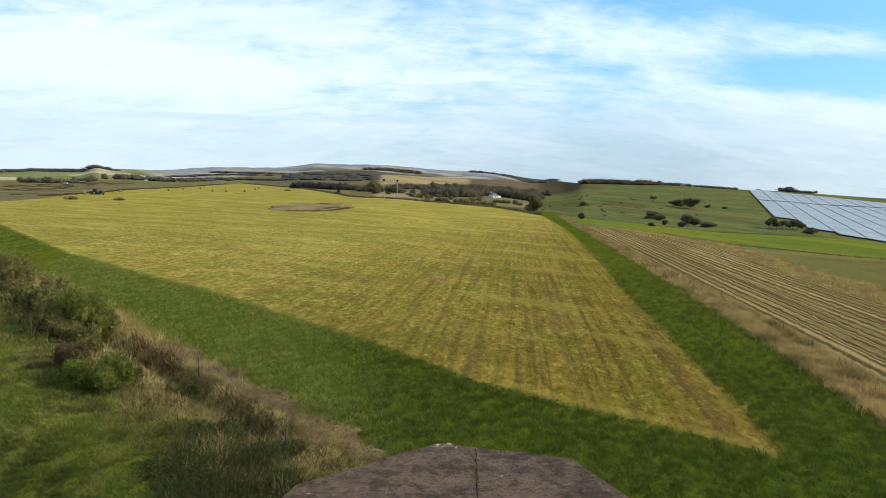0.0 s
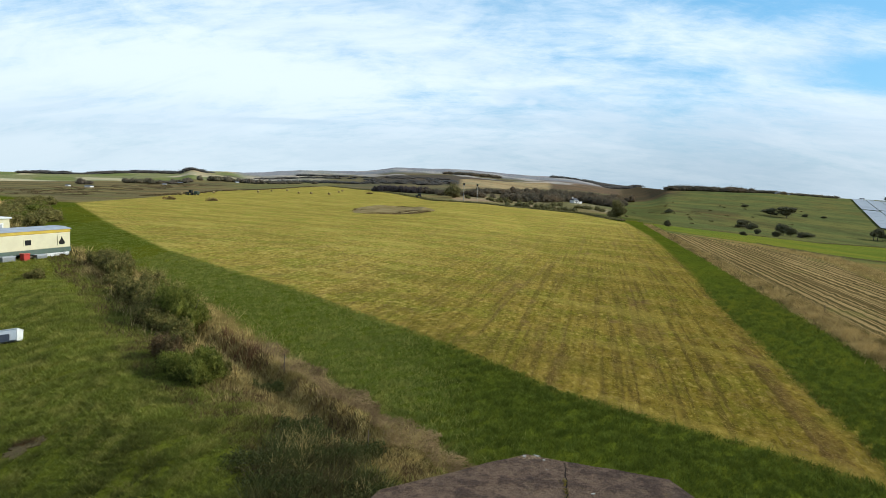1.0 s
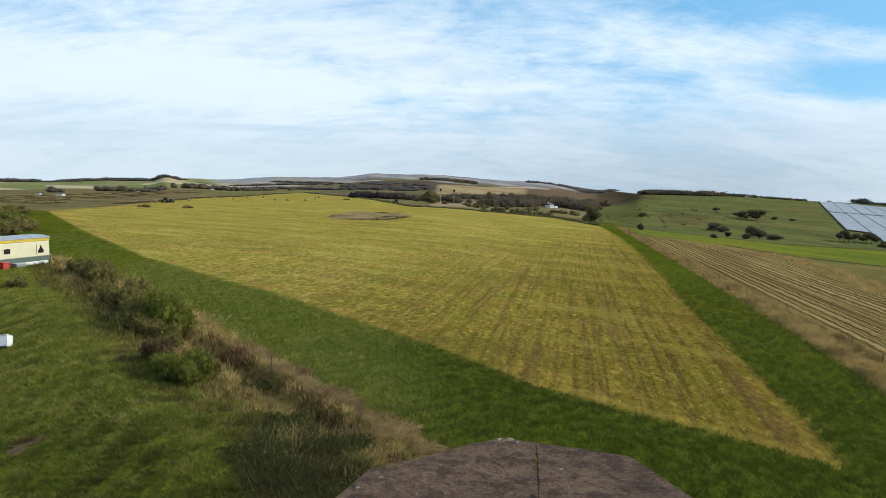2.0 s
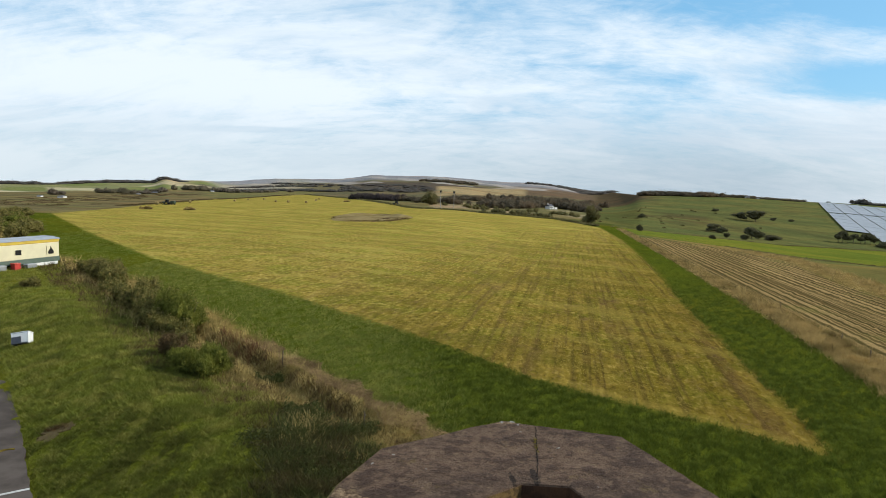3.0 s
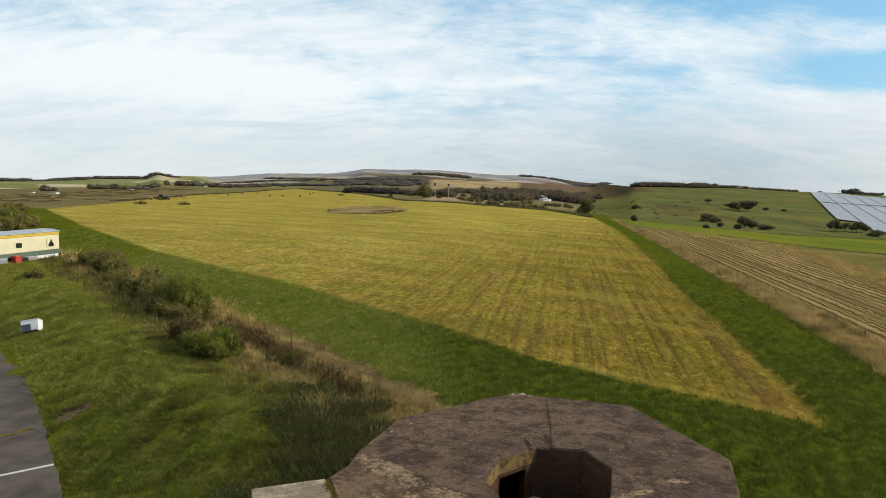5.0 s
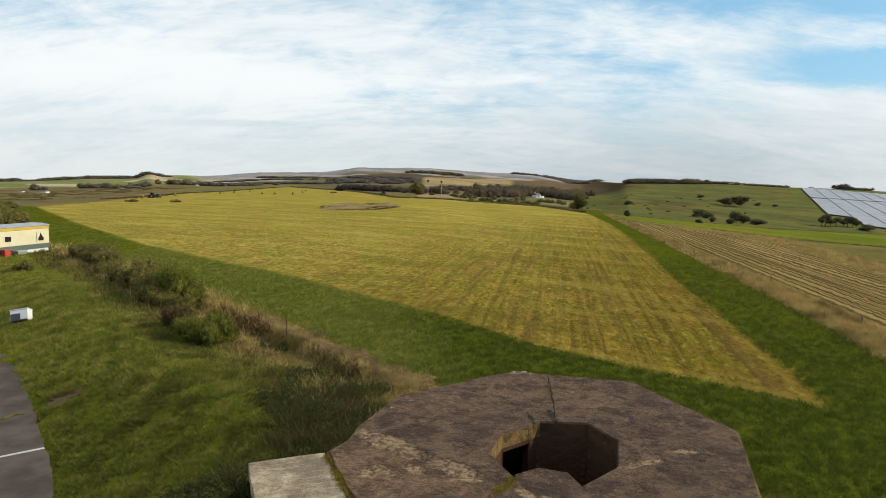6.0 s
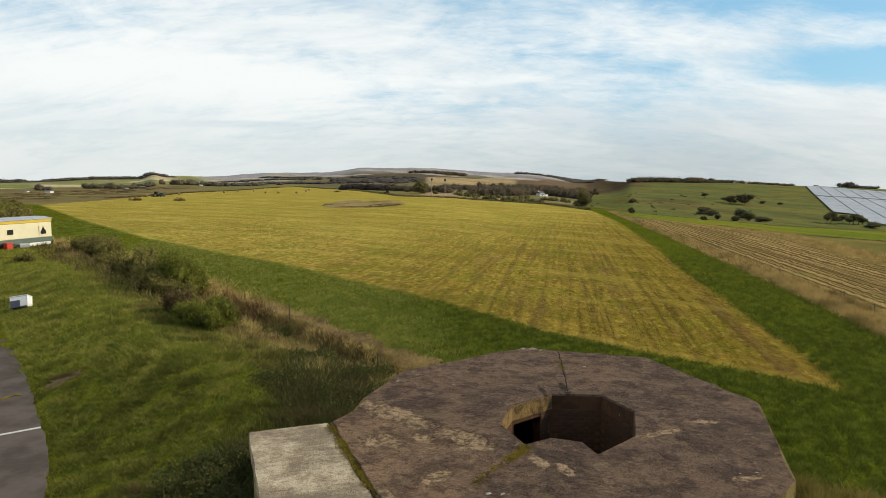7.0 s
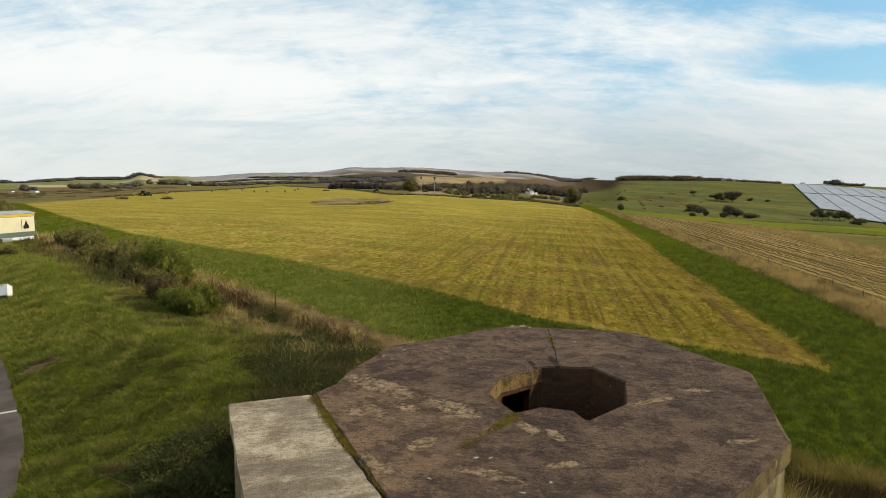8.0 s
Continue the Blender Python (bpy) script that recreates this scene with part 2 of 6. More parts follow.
def concrete_material(name, a, b, c, grit=1.0, runs=(7.0, 0.8, 3.0)):
    """Board-marked, weathered concrete with lichen and damp patches."""
    n = Nodes(name, 0.92, 0.2)
    big, mid, small = n.noise(0.55, 6, 0.62), n.noise(2.6, 7, 0.66), n.noise(26.0, 5, 0.7)
    streak = n.noise(1.0, 6, 0.65, n.coords(runs, 0.5))
    col = n.mix(n.ramp(big, 0.42, 0.60), a, b)
    col = n.mix(n.math("MULTIPLY", n.ramp(mid, 0.48, 0.60), 0.75), col, c)
    col = n.mix(n.math("MULTIPLY", n.ramp(streak, 0.5, 0.72), 0.5), col, tuple(0.55 * v for v in a))
    col = n.mix(n.math("MULTIPLY", n.ramp(small, 0.5, 0.8), 0.5), col, tuple(0.45 * v for v in a))
    spot = n.noise(5.5, 3, 0.5)
    col = n.mix(n.math("MULTIPLY", n.ramp(spot, 0.72, 0.77), 0.5), col, (0.40, 0.34, 0.25))
    h = n.math("ADD", n.math("MULTIPLY", mid, 1.5), n.math("ADD", small, streak))
    n.bump(h, 0.55 * grit, 0.03)
    return n.colour(col)


# worn places on the pillbox roof: x, y, length, width, turn, from the middle of the well
# the first oval: a spalled step edge, its lit face painted pale
WORN = ((-3.15, 0.2, 1.1, 0.30, -0.74), (-1.87, -0.95, 0.60, 0.30, -0.87), (-2.6, -0.9, 0.30, 0.16, -0.8), (-3.26, -1.07, 0.36, 0.30, -0.55), (1.49, -0.57, 0.50, 0.10, 0.39), (2.5, -0.03, 0.26, 0.13, 0.0),
        (2.2, -2.29, 0.32, 0.10, 0.25), (-0.77, -1.77, 0.13, 0.28, 0.3), (-0.41, -2.05, 0.10, 0.24, 0.3), (-2.3, -2.3, 0.16, 0.28, -0.5), (-0.5, -3.05, 0.28, 0.10, 0.3), (-3.0, -3.0, 0.55, 0.14, -0.8), (-1.5, -3.3, 0.5, 0.14, -0.5), (-0.05, 5.0, 0.42, 0.09, 0.1))
# damp black stains round the well
DAMP = ((-0.25, 1.62, 0.07, 0.34, 0.12), (0.22, 1.80, 0.09, 0.42, 0.08))


def roof_material():
    """Dark weathered concrete, coarse and board-marked, with spalled pale places, lichen and damp."""
    n = Nodes("weathered_concrete", 0.94, 0.12)
    big, mid, small, grit = n.noise(0.5, 6, 0.62), n.noise(1.7, 8, 0.66), n.noise(8.0, 6, 0.72), n.noise(38.0, 4, 0.7)
    streak = n.noise(1.0, 6, 0.7, n.coords((5.0, 0.9, 3.0), 0.75))
    col = n.mix(n.ramp(big, 0.36, 0.62), (0.150, 0.103, 0.074), (0.225, 0.152, 0.102))
    col = n.mix(n.math("MULTIPLY", n.ramp(mid, 0.48, 0.58), 0.8), col, (0.088, 0.059, 0.046))
    col = n.mix(n.math("MULTIPLY", n.ramp(mid, 0.46, 0.36), 0.35), col, (0.290, 0.205, 0.136))
    col = n.mix(n.math("MULTIPLY", n.ramp(streak, 0.52, 0.66), 0.35), col, (0.062, 0.043, 0.034))
    col = n.mix(n.math("MULTIPLY", n.ramp(small, 0.53, 0.68), 0.35), col, (0.320, 0.225, 0.145))
    col = n.mix(n.math("MULTIPLY", n.ramp(small, 0.45, 0.35), 0.55), col, (0.066, 0.046, 0.036))
    rag = n.math("MULTIPLY", n.math("SUBTRACT", n.noise(3.4, 8, 0.70), 0.5), 2.4)
    flake = n.math("MULTIPLY_ADD", n.ramp(n.noise(8.0, 6, 0.7), 0.36, 0.52), 0.45, 0.55)

    def places(spots):
        """Ragged ovals: how far a point lies inside the nearest."""
        most = None
        for x, y, a, b, turn in spots:
            src = n.t.nodes.new("ShaderNodeTexCoord").outputs["Object"]
            for key, value in (("Location", (-x, -y, 0)), ("Rotation", (0, 0, -turn)), ("Scale", (1 / a, 1 / b, 0))):
                m = n.t.nodes.new("ShaderNodeMapping")
                m.inputs[key].default_value = value
                n.t.links.new(src, m.inputs[0])
                src = m.outputs[0]
            far = n.t.nodes.new("ShaderNodeVectorMath")
            far.operation = "LENGTH"
            n.t.links.new(src, far.inputs[0])
            k = n.ramp(n.math("SUBTRACT", 1.0, n.math("ADD", far.outputs["Value"], rag)), -0.10, 0.22)
            most = k if most is None else n.math("MAXIMUM", most, k)
        return most

    xyz = n.t.nodes.new("ShaderNodeSeparateXYZ")
    n.t.links.new(n.coords(), xyz.inputs[0])
    px_, py_ = xyz.outputs[0], xyz.outputs[1]
    ragged_edge = n.math("MULTIPLY", n.math("SUBTRACT", n.noise(2.6, 6, 0.7), 0.5), 0.5)
    joint = n.math("ADD", n.math("ADD", n.math("MULTIPLY", n.math("ADD", px_, 0.91), -0.843), n.math("MULTIPLY", n.math("ADD", py_, 1.3), 0.538)), ragged_edge)
    ledge_line = n.math("ADD", n.math("MULTIPLY", n.math("ADD", px_, 3.1), -0.67), n.math("MULTIPLY", n.math("ADD", py_, 0.15), -0.74))
    older = n.math("MULTIPLY", n.ramp(joint, -0.05, 0.12), n.ramp(n.math("ADD", ledge_line, ragged_edge), -0.1, 0.15))
    col = n.mix(1.0, col, n.mix(older, (0.93, 0.90, 0.87), (1.30, 1.23, 1.09)), "MULTIPLY")
    worn = n.math("MULTIPLY", places(WORN), flake)
    col = n.mix(n.math("MULTIPLY", places(DAMP), 0.85), col, (0.030, 0.023, 0.019))
    scuff = n.noise(2.6, 8, 0.70)
    col = n.mix(n.math("MULTIPLY", n.ramp(scuff, 0.53, 0.62), 0.42), col, (0.310, 0.212, 0.130))
    pale = n.mix(n.ramp(small, 0.36, 0.64), (0.20, 0.130, 0.072), (0.52, 0.37, 0.22))
    col = n.mix(worn, col, pale)
    col = n.mix(n.math("MULTIPLY", n.ramp(n.noise(1.4, 6, 0.7), 0.60, 0.70), 0.45), col, (0.215, 0.155, 0.060))
    col = n.mix(n.math("MULTIPLY", n.ramp(n.noise(5.4, 2, 0.5), 0.775, 0.785), 0.9), col, (0.52, 0.49, 0.43))
    col = n.mix(n.math("MULTIPLY", n.ramp(grit, 0.52, 0.66), 0.55), col, (0.040, 0.028, 0.022))
    h = n.math("ADD", n.math("MULTIPLY", mid, 3.4), n.math("ADD", n.math("MULTIPLY", small, 1.1), n.math("MULTIPLY", streak, 1.2)))
    h = n.math("SUBTRACT", n.math("ADD", h, n.math("MULTIPLY", grit, 0.25)), n.math("MULTIPLY", worn, 1.2))
    n.bump(h, 1.0, 0.13)
    return n.colour(col)


def slab_material():
    """Newer, paler concrete with dark algae and chips."""
    n = Nodes("pale_concrete", 0.92, 0.1)
    big, mid, small, grit = n.noise(0.7, 7, 0.66), n.noise(3.2, 8, 0.72), n.noise(20.0, 5, 0.7), n.noise(70.0, 3, 0.7)
    col = n.mix(n.ramp(mid, 0.36, 0.64), (0.25, 0.19, 0.120), (0.53, 0.44, 0.300))
    col = n.mix(n.math("MULTIPLY", n.ramp(big, 0.46, 0.60), 0.7), col, (0.175, 0.135, 0.090))
    band = n.noise(1.0, 6, 0.65, n.coords((0.5, 2.6, 1.0), -0.36))
    col = n.mix(n.math("MULTIPLY", n.ramp(band, 0.46, 0.62), 0.65), col, (0.150, 0.116, 0.078))
    col = n.mix(n.math("MULTIPLY", n.ramp(band, 0.44, 0.32), 0.5), col, (0.63, 0.54, 0.385))
    col = n.mix(n.math("MULTIPLY", n.ramp(small, 0.50, 0.66), 0.5), col, (0.095, 0.076, 0.055))
    col = n.mix(n.math("MULTIPLY", n.ramp(grit, 0.54, 0.68), 0.35), col, (0.56, 0.49, 0.37))
    n.bump(n.math("ADD", n.math("MULTIPLY", mid, 2.0), n.math("ADD", small, n.math("MULTIPLY", grit, 0.4))), 0.7, 0.03)
    return n.colour(col)


ROW_TURN = math.atan2(0.165, 0.986)
DRILL_TURN = 0.155
M_GROUND = ground_material()
M_GRASS = blades("grass_blades", (GRASS_A, GRASS_B, GRASS_C, (0.190, 0.222, 0.032)), 0.30, speck=2.4)
M_PALEGRASS = blades("pale_grass_blades", ((0.130, 0.155, 0.030), (0.300, 0.312, 0.066), (0.180, 0.205, 0.038), (0.320, 0.310, 0.066)), 0.30, speck=1.6)
M_BANK = blades("bank_grass_blades", ((0.168, 0.192, 0.029), (0.285, 0.298, 0.050), (0.150, 0.156, 0.032), (0.365, 0.340, 0.076)), 0.75, speck=1.1)
# bank grass tones, about a third darker
M_DARKGRASS = blades("darker_grass_blades", ((0.108, 0.128, 0.020), (0.186, 0.205, 0.033), (0.096, 0.102, 0.021), (0.225, 0.222, 0.046)), 0.75, speck=1.1)
M_STRAW = blades("cut_hay", (STRAW_A, STRAW_B, STRAW_C), 0.3)
M_DRY = blades("dry_grass", (DRY_A, DRY_B, DRY_C), 0.5)
M_DEAD = blades("dead_bank_grass", tuple(tuple(k * v for k, v in zip((1.22, 1.30, 1.25), c)) for c in (DRY_A, DRY_B, DRY_C)), 0.5)
M_BROWNSTRAW = blades("brown_straw", ((0.25, 0.170, 0.078), (0.47, 0.335, 0.155), (0.17, 0.112, 0.054)), 0.8)
M_NETTLE = blades("nettle_leaves", ((0.050, 0.062, 0.019), (0.112, 0.118, 0.036), (0.092, 0.074, 0.031)), 0.8)
M_GORSE = blades("gorse_leaves", ((0.128, 0.128, 0.036), (0.250, 0.224, 0.060), (0.092, 0.078, 0.027), (0.345, 0.275, 0.092)), 1.8, speck=4.5)
M_BROOM = blades("broom_leaves", ((0.112, 0.130, 0.022), (0.220, 0.226, 0.040), (0.066, 0.076, 0.017), (0.290, 0.288, 0.056)), 1.6, speck=4.0)
# tree and wood tones lifted paler, so distance haze sits in the colour
M_LEAF = blades("tree_leaves", ((0.080, 0.082, 0.046), (0.145, 0.136, 0.068), (0.125, 0.104, 0.064)), 0.05)
M_WOODLEAF = blades("wood_leaves", ((0.105, 0.092, 0.066), (0.185, 0.155, 0.102), (0.200, 0.145, 0.088)), 0.03, through_light=0.55)
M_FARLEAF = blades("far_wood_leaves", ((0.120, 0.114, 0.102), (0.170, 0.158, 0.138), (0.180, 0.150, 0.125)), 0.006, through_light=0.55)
M_SPRUCE = blades("plantation_needles", ((0.060, 0.054, 0.050), (0.105, 0.090, 0.082), (0.120, 0.094, 0.088)), 0.03, through_light=0.55)
M_WEED = blades("brown_weeds", ((0.085, 0.058, 0.028), (0.20, 0.130, 0.062), (0.095, 0.080, 0.028)), 0.6)
M_HAYGREEN = blades("half_dry_grass", ((0.150, 0.130, 0.030), (0.330, 0.250, 0.075), (0.115, 0.105, 0.024)), 0.5)
# near-black blades that stand in for shadow below the brink
M_BRINKSHADE = blades("brink_shade_blades", ((0.045, 0.030, 0.014), (0.085, 0.058, 0.026), (0.050, 0.045, 0.015)), 0.6)
M_DOCK = blades("red_dock_stalks", ((0.13, 0.065, 0.032), (0.24, 0.13, 0.062), (0.10, 0.055, 0.030)), 0.9)
M_OLIVE = blades("olive_leaves", ((0.125, 0.118, 0.046), (0.215, 0.192, 0.074), (0.17, 0.145, 0.06)), 0.4)
M_TWIG = blades("bare_twigs", ((0.150, 0.124, 0.092), (0.220, 0.182, 0.132), (0.200, 0.175, 0.105)), 0.02, through_light=0.55)
M_BARK = simple("bark", (0.09, 0.07, 0.05), (0.13, 0.11, 0.085), 4, 0.9)
# well concrete twice: M_RIM carries sunlight in its colour, M_WELL shade
M_RIM = concrete_material("sunlit_lichen_concrete", (0.235, 0.150, 0.052), (0.32, 0.215, 0.075), (0.060, 0.036, 0.018), 2.6, (6.0, 6.0, 0.5))
M_ROOF = roof_material()
M_WALL = concrete_material("mossy_concrete_wall", (0.23, 0.180, 0.080), (0.34, 0.275, 0.130), (0.105, 0.080, 0.042), 2.0, (7.0, 7.0, 0.8))
M_LIP = concrete_material("mossy_roof_edge", (0.170, 0.118, 0.048), (0.215, 0.165, 0.055), (0.095, 0.064, 0.035), 2.4, (5.0, 5.0, 0.8))
M_WELL = concrete_material("shaded_well_concrete", (0.088, 0.044, 0.022), (0.130, 0.066, 0.031), (0.045, 0.024, 0.014), 2.4, (9.0, 9.0, 1.2))
def brick_material():
    """Dark bricks, each of its own tone."""
    n = Nodes("dark_brick", 0.9, 0.15)
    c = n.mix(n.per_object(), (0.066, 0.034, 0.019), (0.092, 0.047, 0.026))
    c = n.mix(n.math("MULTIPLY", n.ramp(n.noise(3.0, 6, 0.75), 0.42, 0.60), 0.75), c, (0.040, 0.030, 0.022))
    n.bump(n.noise(30.0, 4), 0.5, 0.006)
    return n.colour(c)


M_BRICK = brick_material()
M_SLAB = slab_material()
M_LICHEN = simple("grey_lichen", (0.34, 0.31, 0.26), (0.48, 0.45, 0.39), 9, 0.9, 0.1)
M_MOSS = blades("moss", ((0.21, 0.165, 0.022), (0.31, 0.24, 0.04), (0.15, 0.105, 0.03)), 3.0)
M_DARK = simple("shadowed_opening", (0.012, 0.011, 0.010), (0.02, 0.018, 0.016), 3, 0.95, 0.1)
M_TAR = simple("worn_tarmac", (0.078, 0.064, 0.054), (0.134, 0.111, 0.093), 0.9, 0.95, 0.05, 0.5, 0.01, fine=90)
M_PAINT = simple("worn_white_paint", (0.62, 0.61, 0.57), (0.5, 0.49, 0.46), 6, 0.8)
M_CREAM = simple("cream_panel", (0.72, 0.66, 0.44), (0.66, 0.60, 0.40), 1.2, 0.55, 0.4, 0.05)
M_YELLOW = simple("yellow_trim", (0.62, 0.44, 0.05), (0.54, 0.38, 0.05), 2, 0.5, 0.4, 0.05)
M_GREENP = simple("green_trim", (0.085, 0.125, 0.095), (0.11, 0.14, 0.11), 2, 0.6, 0.4, 0.05)
M_GREYROOF = simple("grey_roof_sheet", (0.42, 0.44, 0.47), (0.33, 0.35, 0.38), 1.5, 0.55, 0.4, 0.1)
M_WHITE = simple("white_sheet", (0.78, 0.78, 0.76), (0.70, 0.70, 0.68), 3, 0.55, 0.4, 0.05)
M_RED = simple("red_plastic", (0.50, 0.045, 0.03), (0.42, 0.04, 0.03), 5, 0.45, 0.5, 0.05)
M_BLACK = simple("dark_rubber", (0.02, 0.02, 0.02), (0.03, 0.03, 0.03), 5, 0.7, 0.3)
M_SLATE = simple("dark_blue_panel", (0.05, 0.055, 0.075), (0.07, 0.075, 0.09), 6, 0.5, 0.4)
M_TRACTOR = simple("green_paint", (0.028, 0.045, 0.022), (0.04, 0.055, 0.03), 3, 0.5, 0.4)
M_WOOD = simple("weathered_post", (0.085, 0.060, 0.038), (0.13, 0.095, 0.062), 8, 0.9)
M_STEEL = simple("galvanised_steel", (0.30, 0.31, 0.32), (0.24, 0.25, 0.26), 6, 0.5, 0.5, 0.1, metal=0.6)
M_POLE = simple("pale_pole", (0.34, 0.31, 0.27), (0.42, 0.39, 0.34), 6, 0.7)
M_BALE = simple("hay_bale", (0.36, 0.28, 0.12), (0.27, 0.20, 0.085), 5, 0.95, 0.1, 0.8, 0.05)
M_ROUGH = simple("bare_earth", (0.11, 0.080, 0.036), (0.165, 0.125, 0.05), 2, 0.95, 0.1, 0.8, 0.05)
M_HOLLOW = simple("rough_turf", (0.20, 0.145, 0.050), (0.31, 0.235, 0.100), 0.25, 0.95, 0.05, 0.8, 0.05)
M_HOUSE = simple("white_render", (0.75, 0.74, 0.70), (0.68, 0.67, 0.63), 1, 0.8)
M_SLATES = simple("slate_roof", (0.10, 0.10, 0.11), (0.13, 0.125, 0.13), 2, 0.7)


def glass_material():
    n = Nodes("window_glass", 0.05, 0.5)
    return n.colour(n.mix(n.noise(2.0, 2), (0.012, 0.013, 0.016), (0.03, 0.03, 0.034)))


def panel_material():
    n = Nodes("solar_glass", 0.45, 0.25)
    r = n.noise(0.09, 5)
    # pale base colour carries the sky's reflection off the glass
    return n.colour(n.mix(n.ramp(r, 0.35, 0.65), (0.27, 0.275, 0.285), (0.35, 0.35, 0.355)))


M_GLASS, M_PANEL = glass_material(), panel_material()

# ---------------------------------------------------------------- lay of the land


def ss(a, b, x):
    t = np.clip((np.asarray(x, float) - a) / (b - a), 0, 1)
    return t * t * (3 - 2 * t)


def bell(x, c, w):
    return np.exp(-((np.asarray(x, float) - c) / w) ** 2)


def field_z(x, y):
    """The hill's top: a hay field that falls away to the right, and a grass bank beside the tarmac."""
    z = 0.2 - 0.8 * ss(-2, 12, x) - 0.035 * np.maximum(x - 12, 0) - 0.008 * np.maximum(0, y - 40) + 0.028 * np.clip(-x, 0, 12) + 0.004 * np.clip(-x - 12, 0, 60)
    z = z - 0.05 * np.maximum(x - 45, 0) * ss(80, 160, y)
    u = -(x + 3.2) * 0.747 - (y - 19.3) * 0.664
    v = -(x + 3.2) * 0.664 + (y - 19.3) * 0.747
    # an old ditch with a low lip runs along the dead grass
    z = z + (0.26 * bell(u, -2.3, 0.50) - 0.45 * bell(u, -1.45, 0.50)) * ss(-1, 3, v) * ss(48, 30, v)
    return z + 0.55 * bell(u, 3.0, 3.2) * ss(-6, 6, v) * ss(45, 25, v) - 0.55 * ss(3, 9, u) * ss(-6, 2, v) * ss(60, 30, v)


def rim(s):
    """Rise of the far ridges, in thousandths of their distance, by bearing."""
    return (-4.0 - 3.9 * ss(-0.5, -0.7, s) + 19.2 * bell(s, -0.06, 0.16) + 3.6 * bell(s, -0.14, 0.03) + 7.5 * bell(s, -0.3, 0.07)
            + 5.8 * bell(s, -0.42, 0.05) + 6.3 * bell(s, -0.458, 0.014) + 5.4 * bell(s, 0.12, 0.06) + 1.5 * bell(s, -0.55, 0.06)
            + 2.5 * bell(s, -0.225, 0.06) + 0.22 * np.sin(s * 170) * bell(s, -0.2, 0.35) + 0.14 * np.sin(s * 390 + 1) * bell(s, -0.2, 0.35)
            - 5.2 * ss(0.4, 0.54, s) - 10.2 * ss(0.52, 0.80, s))


def ground_z(x, y):
    """Height of the land: the hill top to 300 m, then slopes that climb to the ridges."""
    x, y = np.asarray(x, float), np.asarray(y, float)
    yy = np.maximum(y, 300.0)
    s = np.clip(x / yy, -1.2, 1.2)
    e0 = (field_z(s * 300, np.full_like(s, 300.0)) - 6.04) / 0.3
    end = 3400 - 2700 * ss(0.17, 0.27, s) - 1600 * ss(-0.3, -0.42, s)
    q = np.log(yy / 300) / np.log(end / 300)
    e1 = rim(s)
    e = np.where(q < 1, e0 + (e1 - e0) * np.clip(q, 0, 1) ** 0.8, e1 - 12 * (q - 1))
    e = e + 0.7 * np.sin(s * 31 + q * 5) * bell(q, 0.6, 0.25)
    return np.where(y <= 300, field_z(x, y), 6.04 + e * 0.001 * yy)


def gz(x, y):
    return float(ground_z(np.array([x]), np.array([y]))[0])


def sdf(poly, x, y):
    """Signed distance to a polygon, positive inside."""
    p = np.array(poly, float)
    a, b = p, np.roll(p, -1, 0)
    best = np.full(x.shape, 1e18)
    inside = np.zeros(x.shape, bool)
    for (ax, ay), (bx, by) in zip(a, b):
        ex, ey = bx - ax, by - ay
        t = np.clip(((x - ax) * ex + (y - ay) * ey) / (ex * ex + ey * ey), 0, 1)
        best = np.minimum(best, (x - ax - t * ex) ** 2 + (y - ay - t * ey) ** 2)
        cross = (ay > y) != (by > y)
        with np.errstate(divide="ignore", invalid="ignore"):
            inside ^= cross & (x < (bx - ax) * (y - ay) / (by - ay + 1e-12) + ax)
    return np.where(inside, 1, -1) * np.sqrt(best)


FIELD = [(13.7, 21.7), (10.2, 24.7), (7.3, 26.4), (3.7, 28.5), (0, 32.8), (-3.4, 36.3), (-7.8, 41), (-13, 46.7), (-18.6, 52.2), (-30.4, 65.0), (-57, 98.6), (-100, 157), (-108, 205),
         (-131, 287), (-144, 438), (-141, 579), (-79, 451), (-20.5, 285), (15, 267), (34.7, 243), (41, 194), (34, 137), (25.6, 87), (20.3, 59.5), (17.5, 44.4), (16.3, 36.9), (15.5, 31.6), (15.0, 27.6), (14.4, 24.7)]
ROUGH = [(-2.2, 19.0), (-5.8, 21.6), (-9.8, 25.3), (-15.3, 31.6), (-23.1, 42.1), (-29.5, 49.5), (-34.2, 56), (-39, 64), (-66, 76), (-98, 105), (-128, 150),
         (-112, 157), (-88, 121), (-60, 84), (-43.5, 67), (-24, 49.5), (-14, 38), (-9.1, 31.3), (-5.5, 26), (-3, 23.3), (-0.8, 21.0), (0.2, 18.5)]
MARGIN = [(16.0, 8), (18.8, 20), (20.6, 30), (22.0, 37), (23.5, 46), (26.0, 62), (31.5, 97), (40.5, 158), (46, 194), (47.5, 194), (42, 158), (33, 97), (28.4, 62), (26.2, 46), (24.6, 37), (23.2, 30), (21.2, 20), (19, 8)]
STUBBLE = [(19, 8), (21.2, 20), (23.2, 30), (24.6, 37), (26.2, 46), (28.4, 62), (33, 97), (42, 158), (55, 136), (54, 110), (45, 77), (43, 65), (38, 30), (34, 8)]
BANK2 = [(43.5, 164), (55, 136), (54, 110), (45, 77), (43, 65), (38, 30), (34, 8), (39, 8), (43, 30), (50, 68), (52, 85), (63, 124), (60, 148)]
LEY = [(43, 169), (60, 149), (64, 125), (76, 108), (115, 88), (300, 250), (202, 299), (99.6, 206), (73.9, 207), (47.7, 209)]
MOOR = [(-99, 162), (-108, 205), (-131, 287), (-144, 438), (-141, 579), (-165, 862), (-241, 733), (-370, 550), (-330, 300), (-160, 190), (-112, 160)]


